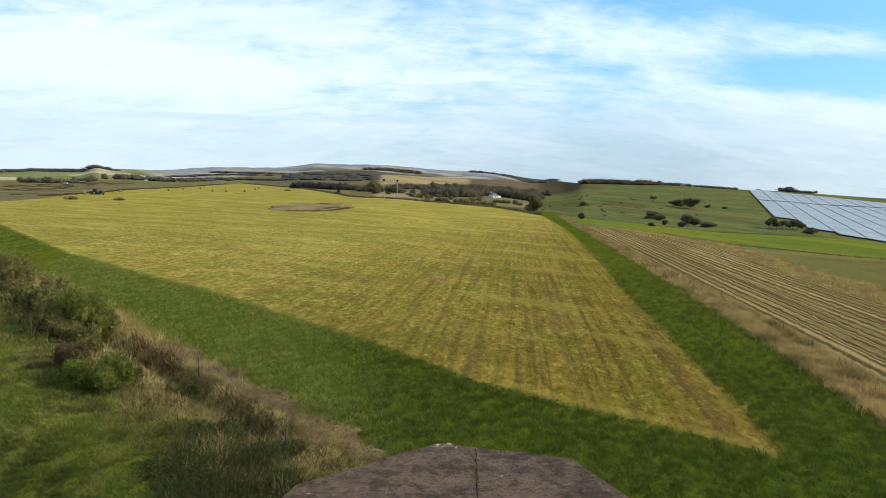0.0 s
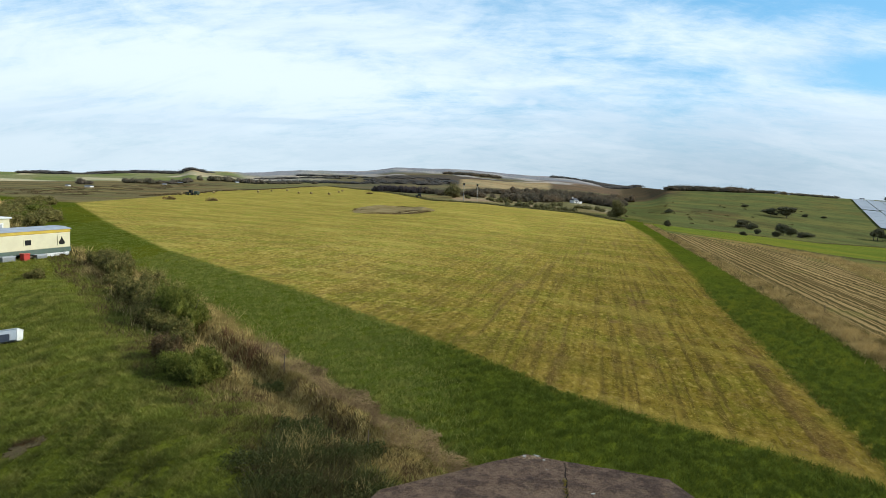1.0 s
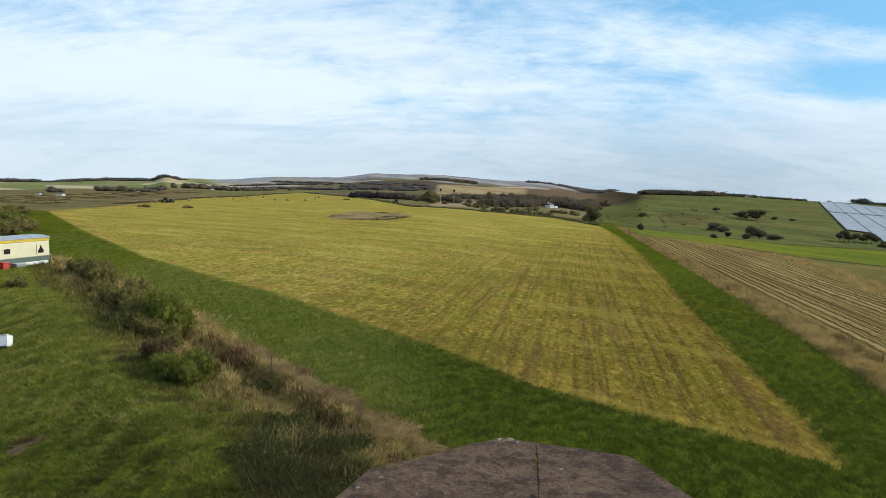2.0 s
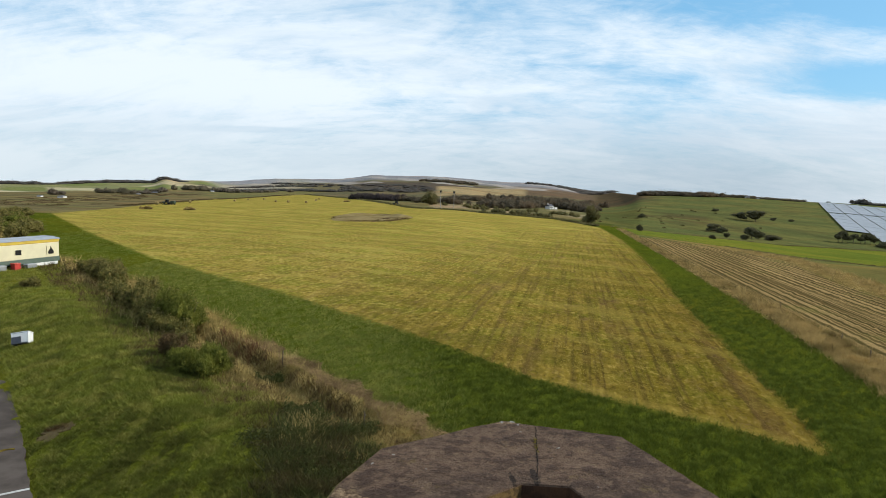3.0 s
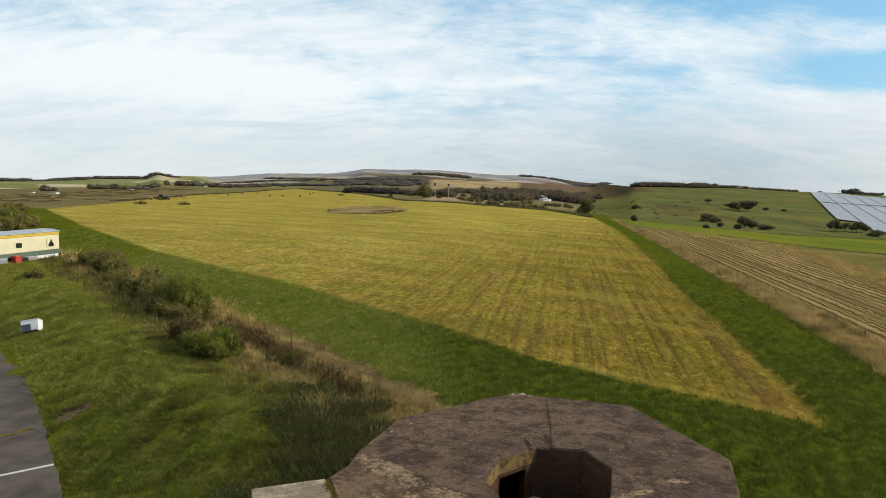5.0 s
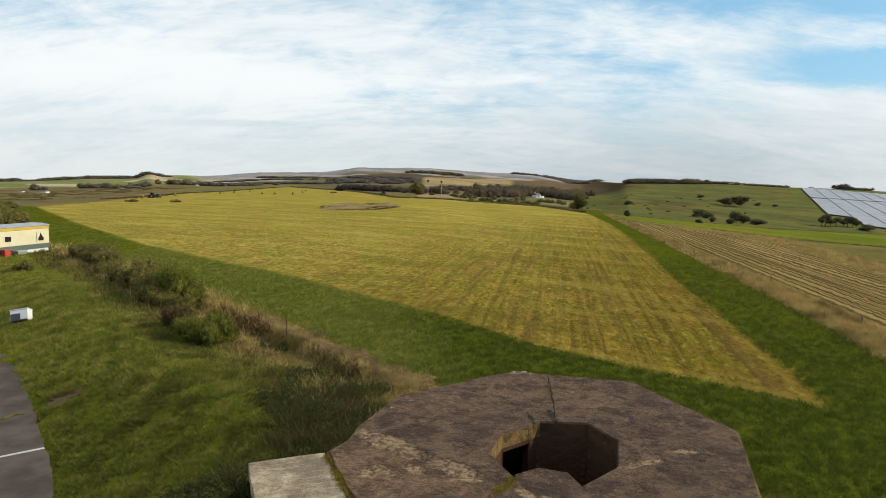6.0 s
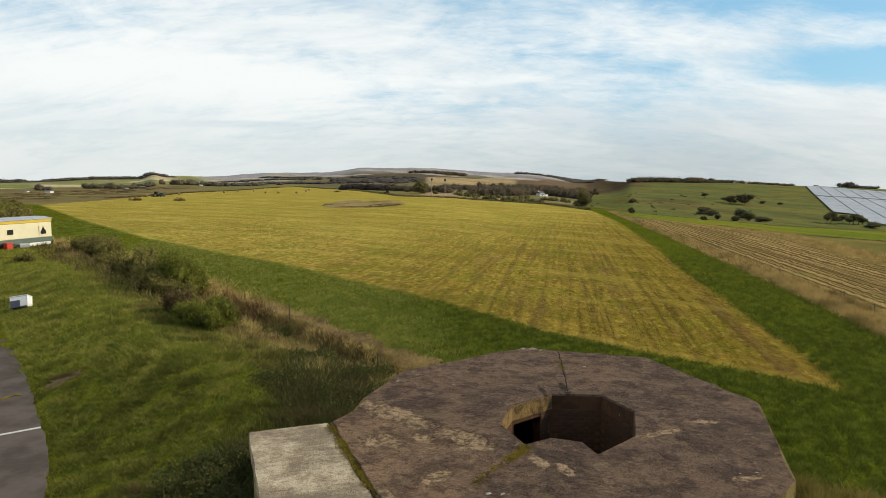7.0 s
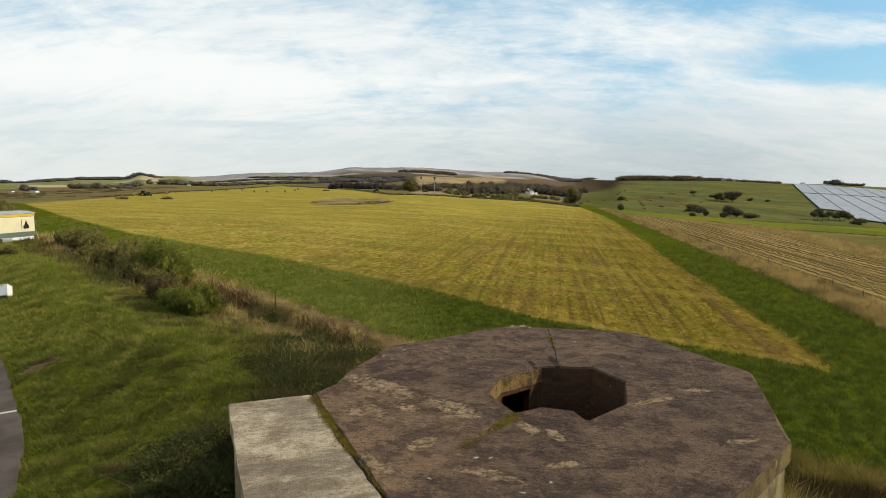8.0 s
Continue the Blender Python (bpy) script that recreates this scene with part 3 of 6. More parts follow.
def spread(lo, hi, first, grow):
    """Rising steps from lo to hi, the first of the given size."""
    out, step = [lo], first
    while out[-1] < hi:
        out.append(out[-1] + step)
        step *= grow
    return out


def build_ground():
    ys = [-4900, -2000, -800, -300, -120, -60, -40, -30] + spread(-25, 20, 1.0, 1.0) + spread(20.4, 4900, 0.4, 1.018)
    ss_ = [-6, -3.5, -2.4, -1.9] + list(np.arange(-1.6, 1.601, 0.0042)) + [1.9, 2.4, 3.5, 6]
    y, s = np.meshgrid(np.array(ys), np.array(ss_), indexing="ij")
    x = np.where(y >= -25, s * (y + 40), s * (15 + (-25 - y)))
    z = ground_z(x, y)
    rng = np.random.default_rng(3)
    z = z + np.where(y > 8, 0.03 * rng.standard_normal(x.shape), 0) * (np.hypot(x, y) < 150)
    r, c = x.shape
    me = bpy.data.meshes.new("ground")
    idx = np.arange(r * c).reshape(r, c)
    quads = np.stack([idx[:-1, :-1], idx[:-1, 1:], idx[1:, 1:], idx[1:, :-1]], -1).reshape(-1, 4)
    me.vertices.add(r * c)
    me.vertices.foreach_set("co", np.stack([x, y, z], -1).ravel())
    me.loops.add(quads.size)
    me.loops.foreach_set("vertex_index", quads.ravel())
    me.polygons.add(len(quads))
    me.polygons.foreach_set("loop_start", np.arange(0, quads.size, 4))
    me.update(calc_edges=True)
    X, Y = x.ravel(), y.ravel()
    S, Q = X / np.maximum(Y, 1), Y
    for name, shapes in (("d_field", [FIELD]), ("d_rough", [ROUGH, MARGIN, BANK2]), ("d_stubble", [STUBBLE])):
        d = np.max([sdf(p, X, Y) for p in shapes], axis=0)
        me.attributes.new(name, "FLOAT", "POINT").data.foreach_set("value", np.clip(d, -20, 20))
    # 0 at the near right of the field, 1 at the far left
    far_left = ss(14, -42, X - 0.165 * Y - 0.22 * (Y - 32))
    me.attributes.new("far_left", "FLOAT", "POINT").data.foreach_set("value", far_left)
    col = np.tile(np.array([0.106, 0.128, 0.012]), (r * c, 1))

    def lay(mask, tone):
        m = np.clip(mask, 0, 1)[:, None]
        col[:] = col * (1 - m) + np.array(tone) * m

    wob = 12 * np.sin(X * 0.05 + 1.3 * np.sin(Y * 0.03)) + 6 * np.sin(X * 0.13 + Y * 0.09)
    in_field, in_stub, in_ley = sdf(FIELD, X, Y), sdf(STUBBLE, X, Y), sdf(LEY, X, Y)
    lay((Y < 75) * (Y > -20) * ss(-0.5, 1.0, -(X + 3.2) * 0.747 - (Y - 19.3) * 0.664), (0.150, 0.162, 0.017))
    lay(bell(-(X + 3.2) * 0.747 - (Y - 19.3) * 0.664, -3.05, 0.8) * ss(-3, 0, -(X + 3.2) * 0.664 + (Y - 19.3) * 0.747) * ss(16, 11, -(X + 3.2) * 0.664 + (Y - 19.3) * 0.747) * (Y < 60), (0.150, 0.098, 0.050))
    # beyond the right-hand fields: rough pasture on a hillside
    blotch = np.sin(X * 0.071 + 2.1 * np.sin(Y * 0.043)) * np.sin(Y * 0.057 + 1.7 * np.sin(X * 0.033 + 1)) + 0.6 * np.sin(X * 0.17 + Y * 0.11 + 2 * np.sin(Y * 0.09))
    lay((S > 0.16) * (in_ley < 0) * (Y > 95) * (in_stub < 0) * ((Y > 245) | (X > 47.5 + 0.16 * (Y - 194))), (0.148, 0.164, 0.056))
    lay((S > 0.2) * (Y > 215) * ss(0.1, 1.0, blotch) * 0.55, (0.118, 0.112, 0.045))
    lay((S > 0.2) * bell(Y + 14 * blotch, 375, 45) * ss(0.50, 0.30, S) * ss(-0.6, 0.5, blotch) * 0.8, (0.120, 0.096, 0.046))
    lay((S > 0.2) * bell(Y, 545, 40) * ss(-0.2, 0.9, blotch) * 0.5, (0.165, 0.165, 0.055))
    lay(ss(0.31, 0.26, S) * (S > 0.15) * ss(520, 660, Y + wob * 3), (0.110, 0.086, 0.050))
    lay((S > 0.15) * (S < 0.27) * (Y > 215) * (Y < 430) * 0.6, (0.115, 0.122, 0.036))
    lay(ss(0, 3, in_ley), (0.170, 0.205, 0.030))
    lay((X > 38) * (Y < 110) * (Y > 0) * (in_ley < 0) * (in_stub < -5), (0.215, 0.185, 0.060))
    # middle distance ahead: heath, a big tan field on the slope, the valley floor
    mid = ss(0.205, 0.19, S) * (Y > 260) * (in_field < 0)
    lay(mid, (0.174, 0.157, 0.087))
    lay(mid * (Y < 430) * (S > -0.16), (0.203, 0.186, 0.081))
    lay(mid * ss(-0.5, 0.8, blotch) * (Y < 420) * (S > -0.05), (0.348, 0.284, 0.174))
    lay(mid * ss(700, 900, Y) * (Y < 1700) * ss(0.06, 0.02, S) * ss(-0.20, -0.15, S), (0.116, 0.102, 0.079))
    lay(mid * ss(1000, 1080, Y) * ss(0.07, 0.10, S), (0.174, 0.130, 0.084))
    low, high = 560 + (S + 0.04) * 3000, 1280 + (S + 0.04) * 4300
    tan_field = mid * ss(-0.045, -0.035, S) * ss(0.100, 0.088, S) * ss(0, 40, Y - low) * ss(0, 80, high - Y)
    lay(tan_field, (0.406, 0.331, 0.180))
    lay(tan_field * ss(0.2, 0.9, np.sin(Y * 0.0115 + S * 30)) * 0.5, (0.273, 0.197, 0.099))
    lay(mid * bell(Y, 1560 + 2500 * S, 60) * ss(0.03, 0.07, S) * ss(0.14, 0.12, S), (0.534, 0.487, 0.418))
    # haze put into the ground colour: far ridges turn grey-blue
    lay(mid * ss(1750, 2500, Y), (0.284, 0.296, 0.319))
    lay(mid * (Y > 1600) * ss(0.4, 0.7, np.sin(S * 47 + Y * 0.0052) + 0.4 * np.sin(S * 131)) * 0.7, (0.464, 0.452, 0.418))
    # moor to the left and the farmland behind it
    left = ss(-0.22, -0.32, S) * (Y > 330) * (sdf(MOOR, X, Y) < 0)
    lay(left, (0.267, 0.280, 0.130))
    lay(left * ss(400, 430, Y + 40 * np.sin(S * 40)) * ss(640, 560, Y + 60 * np.sin(S * 27)) * ss(-0.43, -0.47, S), (0.598, 0.552, 0.351))
    lay(left * ss(0.35, 0.6, np.sin(S * 19 + 0.5) * np.sin(Y * 0.007 + S * 6)) * (Y > 640), (0.546, 0.507, 0.325))
    lay(left * ss(0.2, 0.5, np.sin(S * 33 + 2) * np.sin(Y * 0.005 + 1)) * (Y > 620), (0.215, 0.254, 0.091))
    lay(left * (S > -0.42) * ss(0.0, 0.6, np.sin(S * 90 + Y * 0.01)) * (Y < 1300) * 0.7, (0.156, 0.146, 0.098))
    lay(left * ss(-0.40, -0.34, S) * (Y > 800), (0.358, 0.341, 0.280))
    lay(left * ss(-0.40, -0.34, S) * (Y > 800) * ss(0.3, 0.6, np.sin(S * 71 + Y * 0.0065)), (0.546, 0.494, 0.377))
    # far left ridges get the same painted grey-blue haze
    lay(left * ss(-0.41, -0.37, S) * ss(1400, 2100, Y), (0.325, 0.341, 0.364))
    lay(left * bell(S, -0.443, 0.022) * ss(900, 1100, Y) * 0.9, (0.520, 0.436, 0.267))
    moor = ss(-4, 4, sdf(MOOR, X, Y) + wob * 0.4)
    lay(moor, (0.210, 0.177, 0.087))
    lay(moor * ss(-0.1, 0.7, np.sin(Y * 0.16 + 1.4 * np.sin(X * 0.05)) + 0.5 * blotch) * 0.7, (0.142, 0.118, 0.054))
    lay(moor * ss(0.3, 1.0, blotch) * 0.6, (0.236, 0.224, 0.088))
    lay(moor * ss(330, 420, Y) * ss(-0.42, -0.36, S) * 0.8, (0.195, 0.195, 0.077))
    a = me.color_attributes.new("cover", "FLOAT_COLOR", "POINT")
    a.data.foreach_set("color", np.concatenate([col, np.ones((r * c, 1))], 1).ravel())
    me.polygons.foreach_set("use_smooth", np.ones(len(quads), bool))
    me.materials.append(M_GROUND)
    ob = new("ground", me)
    return tagged(ob, "farmland with mown hay, green margins, stubble and rough pasture", "ground", kind="structure")


build_ground()

# ---------------------------------------------------------------- mesh helpers


def part(name, bm, material, parent=None, label=""):
    """One mesh object out of a bmesh, under a thing or a part."""
    me = bpy.data.meshes.new(name)
    bm.to_mesh(me)
    bm.free()
    me.materials.append(material)
    ob = new(name, me)
    if parent is not None:
        ob.parent = parent
    if label:
        ob["label"] = label
    return ob


def thing(name, m, label, category, group=""):
    ob = new(name)
    ob.matrix_basis = m
    ob.empty_display_size = 0.2
    return tagged(ob, label, category, group)


def box(bm, x0, x1, y0, y1, z0, z1, bevel=0.0, m=None):
    r = bmesh.ops.create_cube(bm, size=1)
    vs = r["verts"]
    bmesh.ops.scale(bm, vec=(x1 - x0, y1 - y0, z1 - z0), verts=vs)
    bmesh.ops.translate(bm, vec=((x0 + x1) / 2, (y0 + y1) / 2, (z0 + z1) / 2), verts=vs)
    if m is not None:
        bmesh.ops.transform(bm, matrix=m, verts=vs)
    if bevel:
        es = list({e for v in vs for e in v.link_edges})
        bmesh.ops.bevel(bm, geom=es, offset=bevel, segments=2, affect="EDGES", profile=0.5)
    return bm


def tube(bm, a, b, r0, r1, n=8, caps=True):
    a, b = Vector(a), Vector(b)
    d = b - a
    m = Matrix.Translation((a + b) / 2) @ d.to_track_quat("Z", "Y").to_matrix().to_4x4()
    bmesh.ops.create_cone(bm, cap_ends=caps, segments=n, radius1=r0, radius2=r1, depth=d.length, matrix=m)
    return bm


def prism(bm, pts, z0, z1):
    lo = [bm.verts.new((x, y, z0)) for x, y in pts]
    hi = [bm.verts.new((x, y, z1)) for x, y in pts]
    n = len(pts)
    bm.faces.new(lo[::-1])
    bm.faces.new(hi)
    for i in range(n):
        bm.faces.new((lo[i], lo[(i + 1) % n], hi[(i + 1) % n], hi[i]))
    return bm


def soup(name, tris, material, label="", category="", kind="", parent=None):
    """Loose triangles, n x 3 x 3, as one mesh object."""
    v = np.asarray(tris, float).reshape(-1, 3)
    me = bpy.data.meshes.new(name)
    n = len(v) // 3
    me.vertices.add(3 * n)
    me.vertices.foreach_set("co", v.ravel())
    me.loops.add(3 * n)
    me.loops.foreach_set("vertex_index", np.arange(3 * n))
    me.polygons.add(n)
    me.polygons.foreach_set("loop_start", np.arange(0, 3 * n, 3))
    me.update(calc_edges=True)
    me.materials.append(material)
    ob = new(name, me)
    if parent is not None:
        ob.parent = parent
    return tagged(ob, label, category, kind=kind)


RNG = np.random.default_rng(11)


def scatter(poly_test, x0, x1, y0, y1, n):
    """Points in a rectangle that pass a test, thinned with distance."""
    x = RNG.uniform(x0, x1, n)
    y = RNG.uniform(y0, y1, n)
    k = poly_test(x, y)
    return x[k], y[k]


def tufts(x, y, count, height, width, lean, jitter=0.12, clump=0.0):
    """Blades: count narrow triangles round each point."""
    x, y = np.repeat(x, count), np.repeat(y, count)
    n = len(x)
    x = x + RNG.normal(0, jitter, n)
    y = y + RNG.normal(0, jitter, n)
    z = ground_z(x, y) - 0.02
    a = RNG.uniform(0, 2 * np.pi, n)
    h = height * RNG.uniform(0.5, 1.25, n)
    if clump:
        h = h * (0.45 + 1.25 * np.clip(0.5 + 0.9 * np.sin(x / clump + 2.3 * np.sin(y / clump * 0.8)) * np.sin(y / clump * 1.2 + 1.9 * np.sin(x / clump * 0.7)), 0, 1))
    w = width * RNG.uniform(0.6, 1.3, n)
    l = lean * h * RNG.uniform(0.2, 1.4, n)
    b = RNG.uniform(0, 2 * np.pi, n)
    dx, dy = np.cos(a) * w / 2, np.sin(a) * w / 2
    p0 = np.stack([x - dx, y - dy, z], 1)
    p1 = np.stack([x + dx, y + dy, z], 1)
    p2 = np.stack([x + np.cos(b) * l, y + np.sin(b) * l, z + h], 1)
    return np.stack([p0, p1, p2], 1)


def strewn(x, y, size, turn, z=0.03):
    """Loose stalks that lie almost flat, more or less along a bearing."""
    n = len(x)
    a = turn + RNG.normal(0, 1.1, n)
    l = size * RNG.uniform(0.6, 1.6, n)
    w = size * RNG.uniform(0.06, 0.13, n)
    h = ground_z(x, y) + z * RNG.uniform(0.4, 1.6, n)
    ux, uy = -np.sin(a), np.cos(a)
    p0 = np.stack([x - uy * w, y + ux * w, h], 1)
    p1 = np.stack([x + uy * w, y - ux * w, h], 1)
    p2 = np.stack([x + ux * l, y + uy * l, h + RNG.uniform(-0.15, 0.25, n) * l], 1)
    return np.stack([p0, p1, p2], 1)

# ---------------------------------------------------------------- the pillbox
BASE = Vector((2.05, 11.3, 0.0))
OUTLINE = [(-1.15, 14.4), (1.78, 16.45), (4.7, 15.55), (5.95, 12.35), (4.95, 9.0), (2.3, 6.1), (-0.2, 6.2), (-0.72, 7.5), (-2.25, 11.12), (-1.93, 11.72), (-1.84, 12.42)]
WELL = [(0.80, 11.15), (1.10, 12.05), (1.97, 12.75), (2.95, 12.68), (3.35, 11.80), (3.05, 10.60), (2.26, 9.85), (1.18, 10.12)]


def local(pts):
    return [(x - BASE.x, y - BASE.y) for x, y in pts]


def grow(pts, d):
    """The outline moved by d across its edges, outwards where d is positive."""
    n = len(pts)
    area = sum(pts[i][0] * pts[(i + 1) % n][1] - pts[(i + 1) % n][0] * pts[i][1] for i in range(n))
    side = 1 if area > 0 else -1
    out = []
    for i in range(n):
        p, q, r = Vector(pts[i - 1]), Vector(pts[i]), Vector(pts[(i + 1) % n])
        a, b = (q - p).normalized(), (r - q).normalized()
        na, nb = Vector((a.y, -a.x)) * side, Vector((b.y, -b.x)) * side
        k = na + nb
        out.append(tuple(q + k * (d / max(0.4, 1 + na.dot(nb)))))
    return out


def ragged(pts, step, amp, seed):
    """The outline cut into short lengths and worn uneven."""
    rnd = random.Random(seed)
    out = []
    for i in range(len(pts)):
        a, b = Vector(pts[i]), Vector(pts[(i + 1) % len(pts)])
        k = max(1, int((b - a).length / step))
        nrm = Vector(((b - a).y, -(b - a).x)).normalized()
        for j in range(k):
            out.append(tuple(a + (b - a) * (j / k) + nrm * (rnd.uniform(-amp, amp) if j else 0)))
    return out


def holed_slab(outer, inner, z0, z1, sag, seed):
    bm = bmesh.new()
    rnd = random.Random(seed)
    rings = []
    for z, ins in ((z0, 0.0), (z1 - 0.035, 0.0), (z1, 0.03)):
        o = [bm.verts.new((x, y, z + (rnd.uniform(-sag, sag) if z == z1 else 0))) for x, y in grow(outer, -ins)]
        i = [bm.verts.new((x, y, z)) for x, y in grow(inner, 0.012 + ins * 0.5)]
        rings.append((o, i))
    for k in range(2):
        for ring, flip in ((0, False), (1, True)):
            a, b = rings[k][ring], rings[k + 1][ring]
            n = len(a)
            for j in range(n):
                f = (a[j], a[(j + 1) % n], b[(j + 1) % n], b[j])
                bm.faces.new(f)
    for o, i in (rings[0], rings[2]):
        es = [bm.edges.get((v[j], v[(j + 1) % len(v)])) for v in (o, i) for j in range(len(v))]
        bmesh.ops.triangle_fill(bm, edges=es, use_beauty=True)
    bmesh.ops.recalc_face_normals(bm, faces=bm.faces)
    return bm


def blob(cx, cy, a, b, turn, z, thick, seed, n=64, rough=0.55):
    """A ragged flat patch."""
    rnd = random.Random(seed)
    ph = [rnd.uniform(0, 6.28) for _ in range(5)]
    pts = []
    for k in range(n):
        t = 2 * math.pi * k / n
        r = 1 + rough * (0.5 * math.sin(2 * t + ph[0]) + 0.4 * math.sin(3 * t + ph[1]) + 0.4 * math.sin(5 * t + ph[2]) + 0.3 * math.sin(9 * t + ph[3]) + rnd.uniform(-0.25, 0.25))
        x, y = a * r * math.cos(t), b * r * math.sin(t)
        pts.append((cx + x * math.cos(turn) - y * math.sin(turn), cy + x * math.sin(turn) + y * math.cos(turn)))
    return prism(bmesh.new(), pts, z, z + thick)


def ribbon(pts, width, z, thick, seed, n=30):
    """A narrow wandering strip, such as a crack or moss in a joint."""
    rnd = random.Random(seed)
    a, b = Vector(pts[0]), Vector(pts[1])
    d = (b - a).normalized()
    nn = Vector((-d.y, d.x))
    left, right, off = [], [], 0.0
    for k in range(n + 1):
        off = off * 0.93 + rnd.uniform(-1, 1) * width * 0.45
        p = a + (b - a) * (k / n) + nn * off
        w = width * rnd.uniform(0.35, 1.0) * (0.4 + 0.6 * math.sin(math.pi * (k + 0.5) / (n + 1)))
        left.append(tuple(p + nn * w / 2))
        right.append(tuple(p - nn * w / 2))
    bm = bmesh.new()
    vs = [[bm.verts.new((*q, z + thick)) for q in side] for side in (left, right)]
    lo = [[bm.verts.new((*q, z)) for q in side] for side in (left, right)]
    for k in range(n):
        bm.faces.new((vs[0][k], vs[1][k], vs[1][k + 1], vs[0][k + 1]))
        bm.faces.new((lo[0][k], vs[0][k], vs[0][k + 1], lo[0][k + 1]))
        bm.faces.new((vs[1][k], lo[1][k], lo[1][k + 1], vs[1][k + 1]))
    bmesh.ops.recalc_face_normals(bm, faces=bm.faces)
    return bm


def wall_run(p, q, thick, z0, z1):
    """A straight length of wall from p to q, its outer face on that line, thick towards its left."""
    a, b = Vector(p), Vector(q)
    d = (b - a).normalized()
    nrm = Vector((-d.y, d.x)) * thick
    k = d * abs(thick) * 0.40
    return prism(bmesh.new(), [tuple(a), tuple(b), tuple(b + nrm - k), tuple(a + nrm + k)], z0, z1)


def build_pillbox():
    top = thing("pillbox", Matrix.Translation(BASE), "octagonal weathered concrete pillbox with an open well in its roof", "pillbox")
    outer, well = local(OUTLINE), local(WELL)
    roof = part("roof", holed_slab(ragged(outer, 0.35, 0.022, 5), well, 1.98, 2.3, 0.012, 4), M_ROOF, top, "dark weathered concrete roof slab")
    shell = grow(outer, -0.05)
    n = len(shell)
    for i in range(n):
        part("wall", wall_run(shell[(i + 1) % n], shell[i], 0.5, -1.2, 2.215), M_WALL, top, "yellowish lichened concrete wall")
    lip = grow(outer, 0.016)
    for i in range(n):
        part("roof_edge", wall_run(lip[(i + 1) % n], lip[i], 0.04, 2.03, 2.272), M_LIP, top, "mossy weathered edge of the roof slab")
    rimv = grow(well, 0.012)
    n = len(rimv)
    for i in range(n):
        a, b = Vector(rimv[i]), Vector(rimv[(i + 1) % n])
        if i == 1:
            # the doorway from the well into the chambers
            p, q = a.lerp(b, 0.04), a.lerp(b, 0.70)
            for u, v, lo, hi in ((a, p, 0.3, 1.977), (q, b, 0.3, 1.977), (p, q, 1.90, 1.977)):
                part("well_wall", wall_run(u, v, 0.3, lo, hi), M_WELL, top, "streaked concrete well wall, darkened for shade")
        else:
            part("well_wall", wall_run(a, b, 0.3, 0.3, 1.977), M_WELL, top, "streaked concrete well wall, darkened for shade")
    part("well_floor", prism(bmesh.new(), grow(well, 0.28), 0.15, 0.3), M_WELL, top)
    # near-black floor colour supplies the shade inside the chambers
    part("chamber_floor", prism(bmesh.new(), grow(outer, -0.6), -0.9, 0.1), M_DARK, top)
    ledge = local([(1.23, 10.13), (1.22, 10.58), (1.68, 10.86), (2.18, 10.68), (2.32, 10.2), (2.24, 9.9)])
    part("ledge", prism(bmesh.new(), ledge, 1.99, 2.14), M_ROOF, top, "concrete ledge inside the well")
    for p, q, n, w in (((-2.2, 11.0), (-1.15, 8.55), 6500, 0.052), ((-1.15, 8.55), (-0.66, 7.4), 420, 0.022), ((1.14, 10.0), (0.80, 9.55), 900, 0.045), ((0.80, 9.55), (0.2, 8.7), 260, 0.04), ((2.47, 14.4), (2.5, 15.3), 160, 0.025), ((1.05, 10.15), (1.2, 10.05), 120, 0.04)):
        t = RNG.random(n)
        keep = RNG.random(n) < 0.35 + 0.65 * (np.sin(t * 23 + 1) * np.sin(t * 9) > -0.35)
        t = t[keep]
        c = np.array(local([p]))[0] + (np.array(q) - np.array(p)) * t[:, None] + RNG.normal(0, w, (len(t), 2))
        h = RNG.uniform(0.0, 0.010, len(t))
        a = RNG.uniform(0, 6.28, len(t))
        u = np.stack([np.cos(a), np.sin(a)], 1) * 0.013
        z = np.full(len(t), 2.274 if p[0] < -1 else 2.300)
        tri = np.stack([np.column_stack([c - u, z]), np.column_stack([c + u, z]), np.column_stack([c + RNG.normal(0, 0.012, c.shape), z + h + 0.012])], 1)
        soup("moss", tri, M_MOSS, "yellow-green moss in the joint", kind="stuff", parent=top)
    for k, (x, y, r) in enumerate(((-1.61, -2.85, 0.055), (-1.41, -2.85, 0.045), (-2.22, -3.46, 0.035), (-1.1, -3.83, 0.04), (-0.72, -3.57, 0.04), (-0.30, 5.0, 0.07), (-0.02, 5.05, 0.08), (0.12, 4.85, 0.05), (-2.9, 2.7, 0.05), (-2.1, 2.0, 0.03), (0.95, 3.4, 0.05), (-3.3, 2.2, 0.06))):
        part("lichen_spot", blob(x, y, r * 0.7, r * 0.5, k, 2.296, 0.012, 70 + k, 18), M_LICHEN, top, "pale grey lichen spot")
    part("crack", ribbon(local([(2.28, 12.80), (2.62, 16.05)]), 0.030, 2.295, 0.0085, 9, 90), M_DARK, top, "dark crack across the roof")
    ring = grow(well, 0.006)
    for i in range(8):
        # faces 0, 1 and 7 get the sunlit tone, the rest the shaded one
        part("well_rim", wall_run(ring[i], ring[(i + 1) % 8], 0.03, 1.985, 2.262), M_RIM if i in (0, 1, 7) else M_WELL, top, "yellow lichened rim of the well, sunlight in its colour" if i in (0, 1, 7) else "streaked rim of the well, darkened for shade")
    # brick lining of the well, course by course
    bm = box(bmesh.new(), -0.104, 0.104, 0.0, 0.009, -0.034, 0.034, 0.003)
    brick = bpy.data.meshes.new("brick")
    bm.to_mesh(brick)
